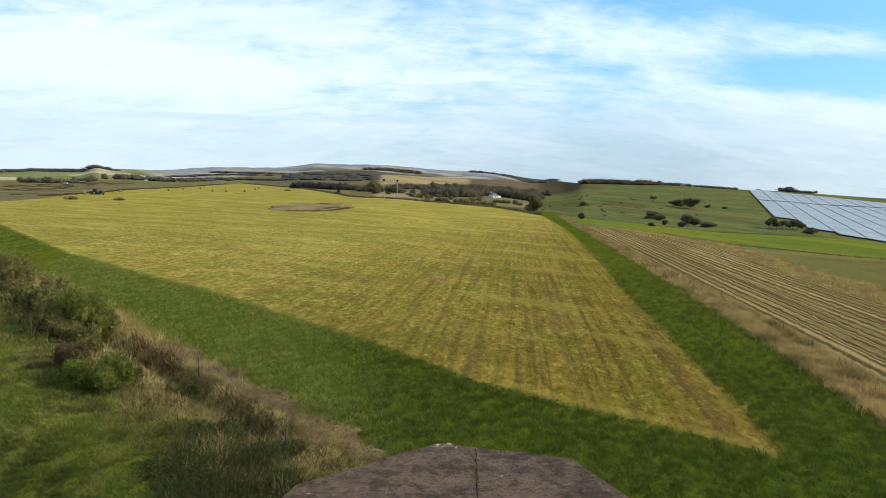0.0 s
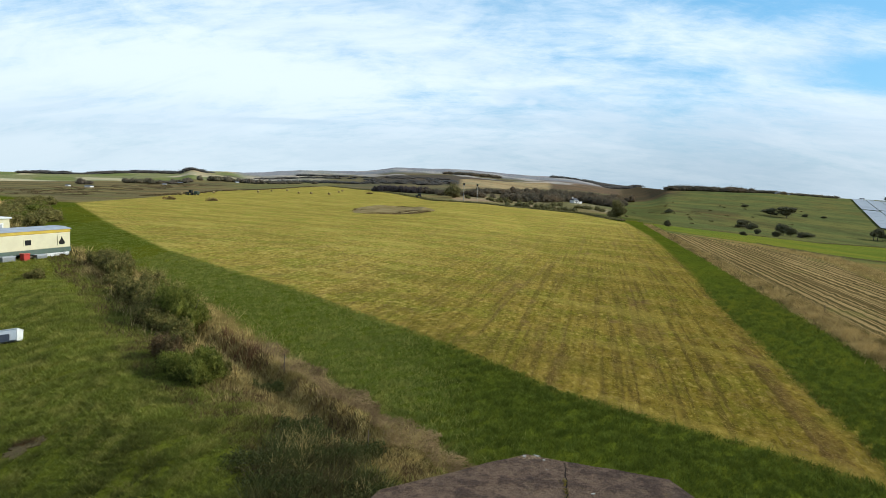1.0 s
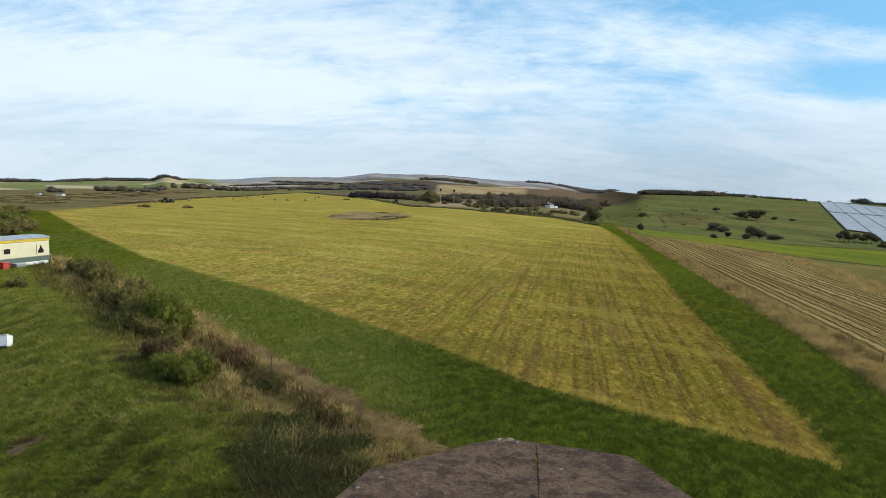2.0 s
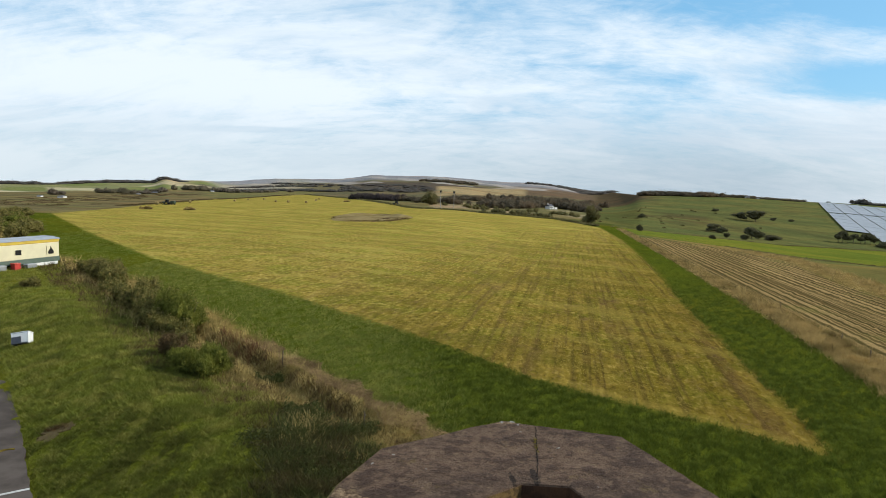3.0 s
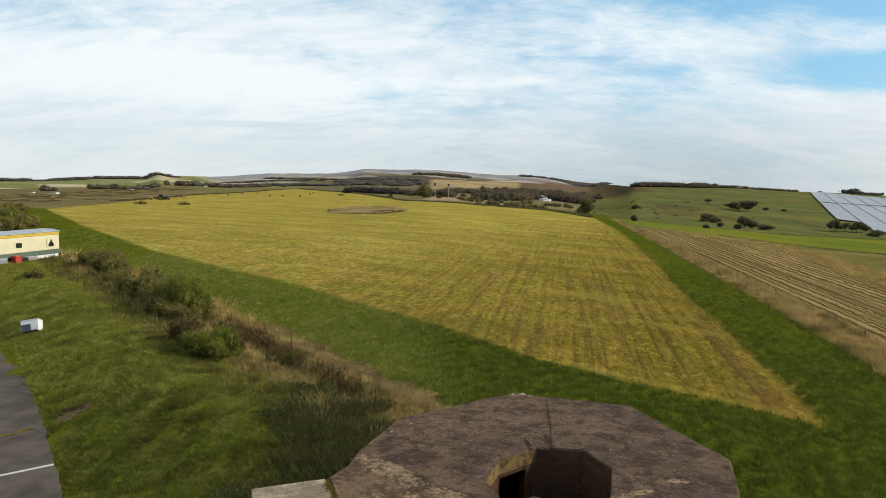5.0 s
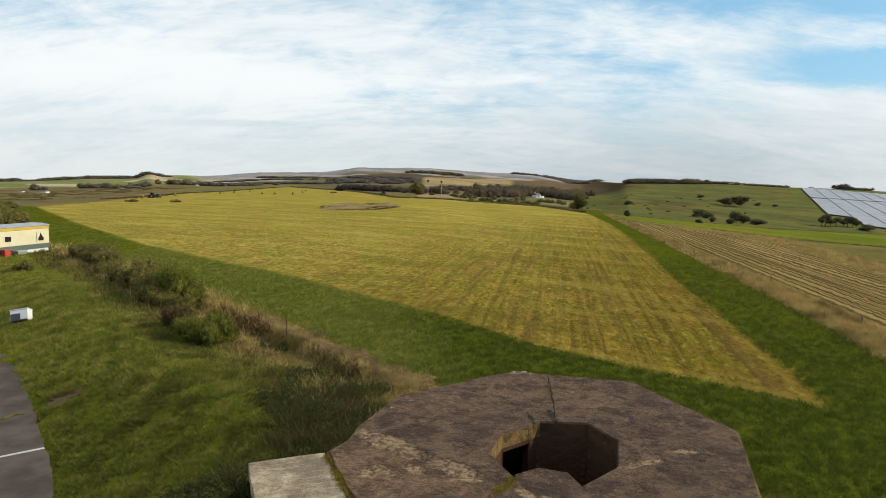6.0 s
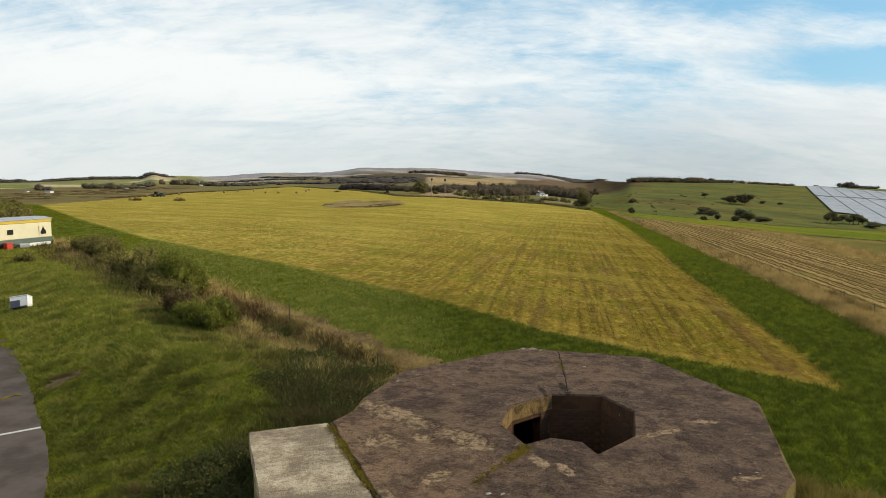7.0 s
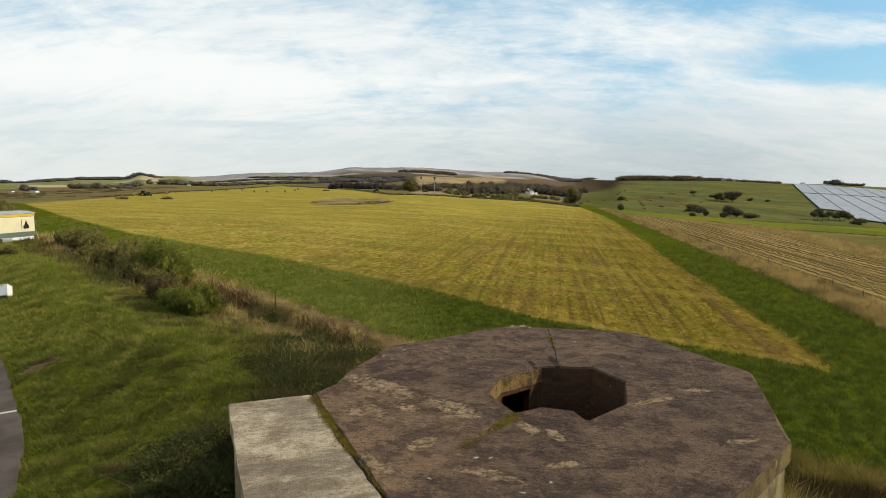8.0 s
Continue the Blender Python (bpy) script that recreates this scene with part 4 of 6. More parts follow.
    bm.free()
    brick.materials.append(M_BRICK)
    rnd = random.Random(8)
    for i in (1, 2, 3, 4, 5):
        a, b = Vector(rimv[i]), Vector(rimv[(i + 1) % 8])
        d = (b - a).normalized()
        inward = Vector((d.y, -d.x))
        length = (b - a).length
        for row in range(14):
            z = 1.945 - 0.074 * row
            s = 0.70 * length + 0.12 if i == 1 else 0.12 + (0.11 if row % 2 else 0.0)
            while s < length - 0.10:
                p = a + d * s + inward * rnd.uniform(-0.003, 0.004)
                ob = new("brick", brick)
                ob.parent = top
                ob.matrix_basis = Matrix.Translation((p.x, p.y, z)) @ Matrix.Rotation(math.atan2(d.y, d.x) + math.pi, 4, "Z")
                s += 0.218
    # porch roof beside it, of paler concrete
    porch = thing("porch", Matrix.Translation(BASE), "pale concrete porch block against the pillbox wall", "porch")
    slab = local([(-3.6, 10.66), (-2.3, 11.14), (-0.76, 7.5), (-0.3, 6.3), (-1.75, 5.8), (-2.32, 7.3)])
    bm = prism(bmesh.new(), ragged(slab, 0.3, 0.012, 6), 2.0, 2.27)
    bmesh.ops.bevel(bm, geom=[e for e in bm.edges if all(v.co.z > 2.2 for v in e.verts)], offset=0.02, segments=1, affect="EDGES")
    part("slab", bm, M_SLAB, porch, "pale grey cast slab")
    part("joint", ribbon(local([(-2.29, 11.10), (-0.26, 6.35)]), 0.035, 2.262, 0.012, 33, 70), M_DARK, porch, "dark open joint")
    part("wall", prism(bmesh.new(), grow(slab, -0.06), -1.2, 1.997), M_WALL, porch, "dark damp concrete wall")
    return top


build_pillbox()

# ---------------------------------------------------------------- tarmac
TARMAC = [(-22.8, 30.8), (-17.9, 25.2), (-14.3, 20.8), (-11.7, 17.3), (-9.75, 14.7), (-8.0, 11.8), (-7.0, 8.5), (-6.4, 3.0), (-6.5, -12.0),
          (-40.0, -12.0), (-40.0, 20.0), (-30.0, 34.0)]


def tar_z(x, y):
    """The tarmac's even fall, a little proud of the turf."""
    return TAR_FIT[0] + TAR_FIT[1] * x + TAR_FIT[2] * y


_px, _py = np.meshgrid(np.linspace(-24, -9, 16), np.linspace(9, 28, 16))
_k = sdf(TARMAC, _px, _py) > 0
TAR_FIT = np.linalg.lstsq(np.stack([np.ones(_k.sum()), _px[_k], _py[_k]], 1), ground_z(_px[_k], _py[_k]), rcond=None)[0] + np.array([0.17, 0, 0])


def build_tarmac():
    edge = ragged(TARMAC, 0.25, 0.045, 21)
    bm = prism(bmesh.new(), edge, -0.5, 0.0)
    for v in bm.verts:
        v.co.z += tar_z(v.co.x, v.co.y)
    road = tagged(part("road", bm, M_TAR), "grey worn tarmac yard with a ragged grass edge", "tarmac", kind="structure")
    for name, a, b, w, mat, label in (("line", (-18.6, 10.1), (-10.65, 15.88), 0.12, M_PAINT, "worn white painted line"),
                                      ("grass_seam", (-17.5, 13.2), (-12.95, 18.5), 0.2, M_MOSS, "grass growing in a tarmac joint")):
        bm = ribbon((a, b), w, 0.004, 0.03, 5, 60)
        if name == "line":
            bm.free()
            bm = bmesh.new()
            d = (Vector(b) - Vector(a))
            nn = Vector((-d.y, d.x)).normalized() * w / 2
            k = 24
            L = [bm.verts.new((*(Vector(a) + d * (i / k) + nn), 0.004)) for i in range(k + 1)]
            R = [bm.verts.new((*(Vector(a) + d * (i / k) - nn), 0.004)) for i in range(k + 1)]
            for i in range(k):
                bm.faces.new((R[i], R[i + 1], L[i + 1], L[i]))
        for v in bm.verts:
            v.co.z += tar_z(v.co.x, v.co.y)
        part(name, bm, mat, road, label)


build_tarmac()

# ---------------------------------------------------------------- caravan and cabin


def build_caravan():
    d = math.degrees(math.atan2(-1.95, 6.1))
    m = pose(-36.8, 59.1, gz(-37.5, 57), 0, 0, d)
    top = thing("static_caravan", m, "long cream static caravan with yellow and green bands on blocks", "caravan")
    L, W = 10.6, 3.0
    z0, z1 = 0.32, 2.36
    # local y runs along its length (0 at the far end), x outwards from the wall in view
    bm = box(bmesh.new(), -W, 0, -L, 0, z0 + 0.42, z1 - 0.28, 0.05)
    part("body", bm, M_CREAM, top, "cream panelled side")
    part("band", box(bmesh.new(), -W - 0.02, 0.02, -L - 0.02, 0.02, z0, z0 + 0.42, 0.03), M_GREENP, top, "dull green lower band")
    part("band", box(bmesh.new(), -W - 0.03, 0.03, -L - 0.03, 0.03, z1 - 0.28, z1, 0.04), M_YELLOW, top, "yellow band under the eaves")
    bm = bmesh.new()
    prof = [(-W - 0.08, 0.0), (0.08, 0.0), (0.08, 0.05), (-W * 0.3, 0.20), (-W * 0.7, 0.20), (-W - 0.08, 0.05)]
    ends = [[bm.verts.new((x, y, z1 + z)) for x, z in prof] for y in (-L - 0.1, 0.1)]
    bm.faces.new(ends[0])
    bm.faces.new(ends[1][::-1])
    for i in range(6):
        bm.faces.new((ends[0][i], ends[1][i], ends[1][(i + 1) % 6], ends[0][(i + 1) % 6]))
    bmesh.ops.recalc_face_normals(bm, faces=bm.faces)
    part("roof", bm, M_GREYROOF, top, "pale grey shallow roof")
    for y, w, z2, z3 in ((-0.9, 0.80, 0.98, 1.80), (-4.05, 0.74, 1.13, 1.66), (-7.9, 0.74, 1.13, 1.66)):
        win = part("window", box(bmesh.new(), 0.0, 0.03, y - w / 2, y + w / 2, z2, z3, 0.012), M_CREAM, top, "cream framed window")
        part("pane", box(bmesh.new(), 0.032, 0.040, y - w / 2 + 0.09, y + w / 2 - 0.09, z2 + 0.05, z3 - 0.05), M_GLASS, win)
        for k in ((-1, 1) if y > -3 else ()):
            # drawn back to the sides, so that a narrow pear of dark glass is left between
            bm = bmesh.new()
            gap_ = [(0.24, 0.04), (0.30, 0.12), (0.27, 0.28), (0.12, 0.46), (0.07, 0.60), (0.02, 0.72)]
            rings = [[bm.verts.new((xx, y + k * d, z2 + 0.03 + h)) for d, h in [(w / 2, 0.0)] + gap_ + [(0.02, 0.77), (w / 2, 0.77)]] for xx in (0.044, 0.056)]
            bm.faces.new(rings[0])
            bm.faces.new(rings[1][::-1])
            for i in range(len(rings[0])):
                q = (i + 1) % len(rings[0])
                bm.faces.new((rings[0][i], rings[0][q], rings[1][q], rings[1][i]))
            bmesh.ops.recalc_face_normals(bm, faces=bm.faces)
            part("curtain", bm, M_CREAM, win, "pale curtain drawn to the side")
    for y0, y1 in ((-2.9, -0.15), (-6.9, -5.9), (-10.4, -7.5)):
        part("skirt", box(bmesh.new(), -0.06, 0.0, y0, y1, 0.02, z0 - 0.004, 0.01), M_WHITE, top, "white skirting board")
    for y in (-0.6, -3.6, -6.6, -9.6):
        for x in (-0.4, -2.6):
            part("block", box(bmesh.new(), x - 0.2, x + 0.2, y - 0.2, y + 0.2, -0.3, z0 - 0.004, 0.02), M_SLAB, top, "concrete support block")
    # things that stand along it
    crate = thing("red_crate", m @ pose(0.5, -4.7, 0.0), "red plastic crate standing beside the caravan", "crate")
    part("tub", box(bmesh.new(), -0.25, 0.25, -0.28, 0.28, -0.05, 0.55, 0.05), M_RED, crate)
    part("rim", box(bmesh.new(), -0.28, 0.28, -0.31, 0.31, 0.50, 0.58, 0.03), M_RED, crate)
    for k, (y, w, h) in enumerate(((-3.3, 0.9, 0.30), (-6.2, 1.1, 0.4))):
        b = thing("storage_box", m @ pose(0.45, y, 0), "grey storage box beside the caravan", "box", "boxes by the caravan")
        part("tub", box(bmesh.new(), -0.25, 0.25, -w / 2, w / 2, -0.05, h, 0.03), M_STEEL, b)
        part("lid", box(bmesh.new(), -0.28, 0.28, -w / 2 - 0.03, w / 2 + 0.03, h, h + 0.07, 0.02), M_GREYROOF, b)


build_caravan()


def build_cabin():
    x, y = -48.5, 67.0
    m = pose(x, y, gz(x, y), 0, 0, -17.7)
    top = thing("site_cabin", m, "cream flat-roofed cabin behind the caravan", "cabin")
    part("body", box(bmesh.new(), -3.0, 0, -6, 0, -0.2, 2.45, 0.04), M_CREAM, top)
    part("roof", box(bmesh.new(), -3.15, 0.15, -6.15, 0.15, 2.45, 2.62, 0.04), M_WHITE, top, "white flat roof edge")
    door = part("door", box(bmesh.new(), 0.0, 0.05, -1.6, -0.7, 0.05, 2.05, 0.02), M_WHITE, top, "white door")
    part("pane", box(bmesh.new(), 0.048, 0.06, -1.45, -0.85, 1.1, 1.9), M_GREYROOF, door)
    for k, (dx, dy, h) in enumerate(((-0.6, -1.0, 2.2), (-1.2, -2.1, 3.0), (-1.7, -3.0, 2.4))):
        a = thing("aerial", m @ pose(dx, dy, 2.62), "thin upright aerial on the cabin roof", "aerial", "aerials")
        part("mast", tube(bmesh.new(), (0, 0, -0.02), (0, 0, h), 0.05, 0.04, 6), M_STEEL, a)
        part("crossbar", tube(bmesh.new(), (-0.3, 0, h * 0.8), (0.3, 0, h * 0.8), 0.015, 0.015, 5), M_STEEL, a)


build_cabin()


def build_cage():
    """The white box on the grass, tipped open."""
    x, y = -19.95, 29.25
    m = pose(x, y, gz(x, y) + 0.06, -22, -8, 14)
    top = thing("white_box", m, "white open-fronted box lying on the grass", "box")
    w, d, h = 0.74, 0.55, 0.52
    part("side", box(bmesh.new(), w / 2 - 0.04, w / 2, -d / 2, d / 2, 0, h, 0.012), M_WHITE, top)
    part("side", box(bmesh.new(), -w / 2, -w / 2 + 0.04, -d / 2, d / 2, 0, h, 0.012), M_WHITE, top)
    part("back", box(bmesh.new(), -w / 2 + 0.04, w / 2 - 0.04, d / 2 - 0.04, d / 2, 0, h, 0.008), M_WHITE, top)
    part("lid", box(bmesh.new(), -w / 2 - 0.02, w / 2 + 0.02, -d / 2 - 0.02, d / 2 + 0.02, h, h + 0.04, 0.012), M_WHITE, top)
    part("base", box(bmesh.new(), -w / 2 + 0.04, w / 2 - 0.04, -d / 2, d / 2 - 0.04, 0.0, 0.05, 0.008), M_SLATE, top)
    part("panel", box(bmesh.new(), -w / 2 + 0.02, 0.06, -d / 2 - 0.035, -d / 2 - 0.003, 0.0, 0.34, 0.01), M_SLATE, top, "dark blue-grey front panel")
    part("panel", box(bmesh.new(), -w / 2 + 0.045, w / 2 - 0.045, -d / 2 + 0.002, -d / 2 + 0.03, 0.055, h - 0.01, 0.01), M_WHITE, top, "white front panel")


build_cage()


def build_scrape(x, y, a, b, label):
    """Bare soil in the turf, with a few weeds behind it."""
    bm = blob(0, 0, a, b, 0.7, 0.0, 0.05, 91)
    for v in bm.verts:
        v.co.z += gz(x + v.co.x, y + v.co.y)
    ob = part("bare_patch", bm, M_ROUGH)
    ob.matrix_basis = Matrix.Translation((x, y, 0))
    tagged(ob, label, "bare earth", "bare patches")
    t = RNG.uniform(0, 6.28, 70)
    soup("scrape_weeds", tufts(x + 1.1 * a * np.cos(t) * RNG.random(70) - 0.1, y + 0.9 * b + 0.4 * b * np.sin(t) * RNG.random(70), 7, 0.15, 0.03, 1.0, 0.1), M_WEED, "brown dock stalks behind the bare scrape", "weeds", "stuff")


build_scrape(-12.2, 19.4, 0.45, 0.34, "bare brown earth scrape in the grass")
build_scrape(-6.4, 12.3, 0.30, 0.16, "small muddy scrape in the grass near the porch")
build_scrape(-3.3, 16.9, 0.55, 0.30, "bare brown soil under the pillbox wall")

# ---------------------------------------------------------------- bushes and trees


def leaf_cloud(n, size, blobs, seed, stray=0.12, depth=0.6):
    """Loose leaves over a few uneven lobes: blobs of (x, y, z, rx, ry, rz)."""
    rng = np.random.default_rng(seed)
    w = np.array([b[3] * b[4] + b[3] * b[5] for b in blobs])
    pick = rng.choice(len(blobs), n, p=w / w.sum())
    b = np.array(blobs)[pick]
    d = rng.normal(size=(n, 3))
    d /= np.linalg.norm(d, axis=1)[:, None]
    r = 1 - depth * rng.random(n) ** 1.5
    r *= 1 + 0.3 * np.sin(d[:, 0] * 5 + seed) * np.sin(d[:, 1] * 6 + 2 * seed) + 0.2 * np.sin(d[:, 2] * 9 + d[:, 0] * 7 + seed)
    r *= np.where(rng.random(n) < stray, rng.uniform(1.0, 1.3, n), 1.0)
    p = b[:, :3] + d * b[:, 3:] * r[:, None]
    p[:, 2] = np.maximum(p[:, 2], 0.03)
    t = rng.normal(size=(n, 3)) + d * 0.7
    t /= np.linalg.norm(t, axis=1)[:, None]
    u = np.cross(t, rng.normal(size=(n, 3)))
    u /= np.linalg.norm(u, axis=1)[:, None] + 1e-9
    s = size * rng.uniform(0.5, 1.4, n)[:, None]
    return np.stack([p - u * s * 0.35, p + u * s * 0.35, p + t * s], 1)


_ball = bmesh.new()
bmesh.ops.create_icosphere(_ball, subdivisions=2, radius=1.0)
BALL = np.array([[tuple(v.co) for v in f.verts] for f in _ball.faces])
_ball.free()


def core(lobes, seed, k=0.78):
    """The dense heart of a crown: lumpy and uneven, under the loose leaves."""
    out = []
    for i, (x, y, z, a, b, c) in enumerate(lobes):
        d = BALL
        s = seed + 3.7 * i
        r = k * (1 + 0.16 * np.sin(d[..., 0] * 6 + s) * np.sin(d[..., 1] * 7 + 2 * s) + 0.13 * np.sin(d[..., 2] * 9 + d[..., 0] * 8 + s) + 0.06 * np.sin(d[..., 1] * 23 + d[..., 2] * 19 + s))
        p = d * np.array([a, b, c]) * r[..., None] + np.array([x, y, z])
        p[..., 2] = np.maximum(p[..., 2], -0.1)
        out.append(p)
    return np.concatenate(out)


def sprays(n, size, lobes, seed):
    """Fine upright shoots all over a dense bush."""
    rng = np.random.default_rng(seed)
    w = np.array([b[3] * b[4] + b[3] * b[5] for b in lobes])
    b = np.array(lobes)[rng.choice(len(lobes), n, p=w / w.sum())]
    d = rng.normal(size=(n, 3))
    d[:, 2] = np.abs(d[:, 2]) * 0.9 - 0.25
    d /= np.linalg.norm(d, axis=1)[:, None]
    p = b[:, :3] + d * b[:, 3:] * rng.uniform(0.62, 1.0, n)[:, None]
    p[:, 2] = np.maximum(p[:, 2], 0.02)
    t = d * 0.7 + np.array([0, 0, 0.7]) + rng.normal(0, 0.45, (n, 3))
    t /= np.linalg.norm(t, axis=1)[:, None]
    u = np.cross(t, rng.normal(size=(n, 3)))
    u /= np.linalg.norm(u, axis=1)[:, None] + 1e-9
    s = size * rng.uniform(0.4, 1.4, n)[:, None]
    return np.stack([p - u * s * 0.065, p + u * s * 0.065, p + t * s], 1)


def bush(x, y, w, d, h, material, label, n=2600, size=0.16, name="bush", group="bushes along the bank", seed=0, turn=0.0):
    top = thing(name, pose(x, y, gz(x, y) - 0.05, 0, 0, turn), label, "bush", group)
    rnd = random.Random(seed)
    lobes = [(0, 0, h * 0.4, w * 0.36, d * 0.36, h * 0.45)]
    for k in range(16):
        a = rnd.uniform(0, 6.28)
        f, q = rnd.uniform(0.3, 1.15), rnd.uniform(0.18, 0.40)
        size_ = rnd.uniform(0.12, 0.21)
        lobes.append((math.cos(a) * w * q, math.sin(a) * d * q, h * 0.55 * f, w * size_, d * size_, h * 0.42 * f))
    if name == "broom_bush":
        shoots = np.concatenate([sprays(n * 2 // 3, size * 1.1, lobes, seed + 1), leaf_cloud(n // 2, size * 0.6, lobes, seed + 3, 0.04)])
    else:
        shoots = np.concatenate([leaf_cloud(int(n * 1.6), size * 0.75, lobes, seed + 1, 0.05), sprays(n // 2, size * 1.0, lobes, seed + 2)])
    soup("leaves", np.concatenate([core(lobes, seed, 0.70), shoots]), material, parent=top)
    bm = bmesh.new()
    for k in range(9):
        a = rnd.uniform(0, 6.28)
        tube(bm, (0.1 * math.cos(a), 0.1 * math.sin(a), -0.1), (w * 0.3 * math.cos(a), d * 0.3 * math.sin(a), h * rnd.uniform(0.5, 0.8)), 0.03, 0.008, 5)
    part("stems", bm, M_BARK, top, "woody stems")
    return top


bush(-14.1, 33.4, 3.2, 2.6, 2.5, M_BROOM, "dense dark green broom bush in dry grass", 26000, 0.14, "broom_bush", seed=3, turn=-40)
bush(-9.7, 24.6, 2.9, 2.0, 1.05, M_BROOM, "low rounded green broom bush in dry grass", 24000, 0.12, "broom_bush", seed=5, turn=-45)
GORSE = [(-17.6, 36.4, 2.2, 1.5), (-18.6, 37.6, 2.4, 1.6), (-19.6, 38.9, 2.3, 1.4), (-21.0, 40.8, 2.2, 1.3), (-23.6, 44.0, 2.2, 1.1), (-25.8, 47.8, 2.6, 1.5),
         (-28.4, 51.0, 2.8, 1.6), (-31.4, 54.6, 2.4, 1.2), (-16.4, 34.6, 2.2, 1.5), (-15.6, 33.0, 2.2, 1.3), (-14.4, 31.7, 1.9, 1.1), (-13.2, 30.9, 1.6, 0.9), (-29.8, 44.6, 1.7, 0.6), (-15.2, 35.4, 2.0, 1.5),
         (-16.8, 37.3, 2.1, 1.6), (-19.4, 40.6, 2.1, 1.5), (-27.0, 50.2, 2.2, 1.5), (-12.3, 29.6, 1.3, 0.7), (-9.0, 25.6, 1.0, 0.7), (-24.6, 46.4, 2.1, 1.4), (-30.0, 53.4, 2.2, 1.3)]
for k, (x, y, w, h) in enumerate(GORSE):
    bush(x, y, w, w * 0.8, h, M_GORSE, "straggly dark gorse bush on the bank", 4200, 0.13, "gorse_bush", seed=20 + k, turn=-45)
for k, (x, y, w, h) in enumerate(((-11.5, 26.6, 1.5, 1.0), (-10.9, 25.8, 1.1, 0.8))):
    bush(x, y, w, w * 0.8, h, M_WEED, "withered purple-brown gorse bush on the bank", 3600, 0.12, "withered_bush", seed=50 + k, turn=-45)
# the gorse bank behind the caravan
rnd = random.Random(77)
for k in range(40):
    t = rnd.random()
    y = 88 + 66 * t + rnd.uniform(-4, 4)
    x = -0.69 * y + rnd.uniform(-6, 1.5)
    w = rnd.uniform(3.0, 5.5)
    bush(x, y, w, w, rnd.uniform(1.1, 2.0), M_GORSE if k % 5 else M_BROOM, "gorse bush in a thicket behind the caravan", 1500, 0.26, "gorse_bush", "gorse thicket", 60 + k)


def tree(name, x, y, h, w, label, category="tree", group="", seed=0, leaves=900, size=0.5, clear=0.3, material=None):
    """A tapered trunk, limbs and a crown of loose leaves in uneven lobes."""
    rnd = random.Random(seed)
    top = thing(name, pose(x, y, gz(x, y) - 0.1, 0, 0, rnd.uniform(0, 360)), label, category, group)
    bm = bmesh.new()
    r = h * 0.022 + 0.06
    lean = rnd.uniform(-0.05, 0.05) * h
    tube(bm, (0, 0, -0.2), (lean * 0.5, 0, h * 0.45), r, r * 0.65, 8)
    tube(bm, (lean * 0.5, 0, h * 0.43), (lean, 0, h * 0.85), r * 0.65, r * 0.15, 6)
    part("trunk", bm, M_BARK, top)
    lobes = [(lean, 0, h * (0.5 + clear * 0.5), w * 0.36, w * 0.36, h * (0.5 - clear * 0.5))]
    for k in range(6):
        a = 6.28 * k / 6 + rnd.uniform(-0.4, 0.4)
        zz = h * rnd.uniform(clear + 0.1, 0.8)
        end = (math.cos(a) * w * 0.32, math.sin(a) * w * 0.32, zz)
        part("limb", tube(bmesh.new(), (lean * 0.4, 0, h * max(0.2, clear)), end, r * 0.4, r * 0.1, 5), M_BARK, top)
        lobes.append((*end, w * rnd.uniform(0.22, 0.32), w * rnd.uniform(0.22, 0.32), h * rnd.uniform(0.16, 0.26)))
    soup("crown", np.concatenate([core(lobes, seed, 0.74), leaf_cloud(leaves * 3, size * 0.55, lobes, seed + 7, 0.06, 0.32)]), material or M_LEAF, parent=top)
    return top


TREES = [(163.5, 391.9, 4.7, 8.8), (169.6, 385.2, 7.0, 9.9), (113.4, 299.5, 3.9, 5.7), (112.9, 287.7, 3.0, 4.5), (108.5, 248.2, 4.7, 5.6), (111.2, 248.5, 3.2, 3.8), (96.2, 224.8, 1.7, 2.1), (117.4, 250.4, 2.2, 5.6), (192.7, 412.9, 1.8, 2.8), (206.7, 419.0, 1.4, 2.9), (173.1, 455.5, 2.0, 4.3), (91.2, 227.8, 1.6, 1.6), (75.6, 198.8, 1.0, 1.4), (53.9, 199.6, 1.7, 1.4), (92.3, 340.4, 2.3, 3.5)]
PINES = [(173.8, 307.5, 4.0, 3.2), (176.4, 308.9, 5.6, 4.0), (178.4, 308.3, 3.7, 3.4), (182.3, 310.3, 4.5, 3.7), (187.4, 313.0, 3.2, 3.2), (190.2, 314.5, 4.9, 3.8), (192.2, 313.8, 4.6, 4.3), (195.0, 315.3, 3.3, 3.3)]
CORNER, ROUND, THORN = (44.8, 228.7, 6.1, 5.5), (-17.0, 335.9, 7.2, 7.5), (194.6, 306.7, 2.9, 6.3)

x, y, h, w = CORNER
tree("field_tree", x, y, h, w, "bushy olive-green tree at the corner of the hay field", seed=1, leaves=2600, size=0.55, clear=0.05, material=M_OLIVE)
x, y, h, w = ROUND
tree("round_tree", x, y, h, w, "round-crowned olive tree in the hedge beyond the hay", seed=2, leaves=1800, size=0.8, clear=0.1, material=M_OLIVE)
x, y, h, w = THORN
tree("thorn_bush", x, y, h, w, "low thorn bush below the solar panels", seed=3, leaves=900, size=0.6, clear=0.02)
for k, (x, y, h, w) in enumerate(TREES):
    tree("hill_tree", x, y, h, w, "dark wind-shaped tree on the pasture", group="trees on the pasture", seed=30 + k, leaves=800, size=0.55, clear=0.15)
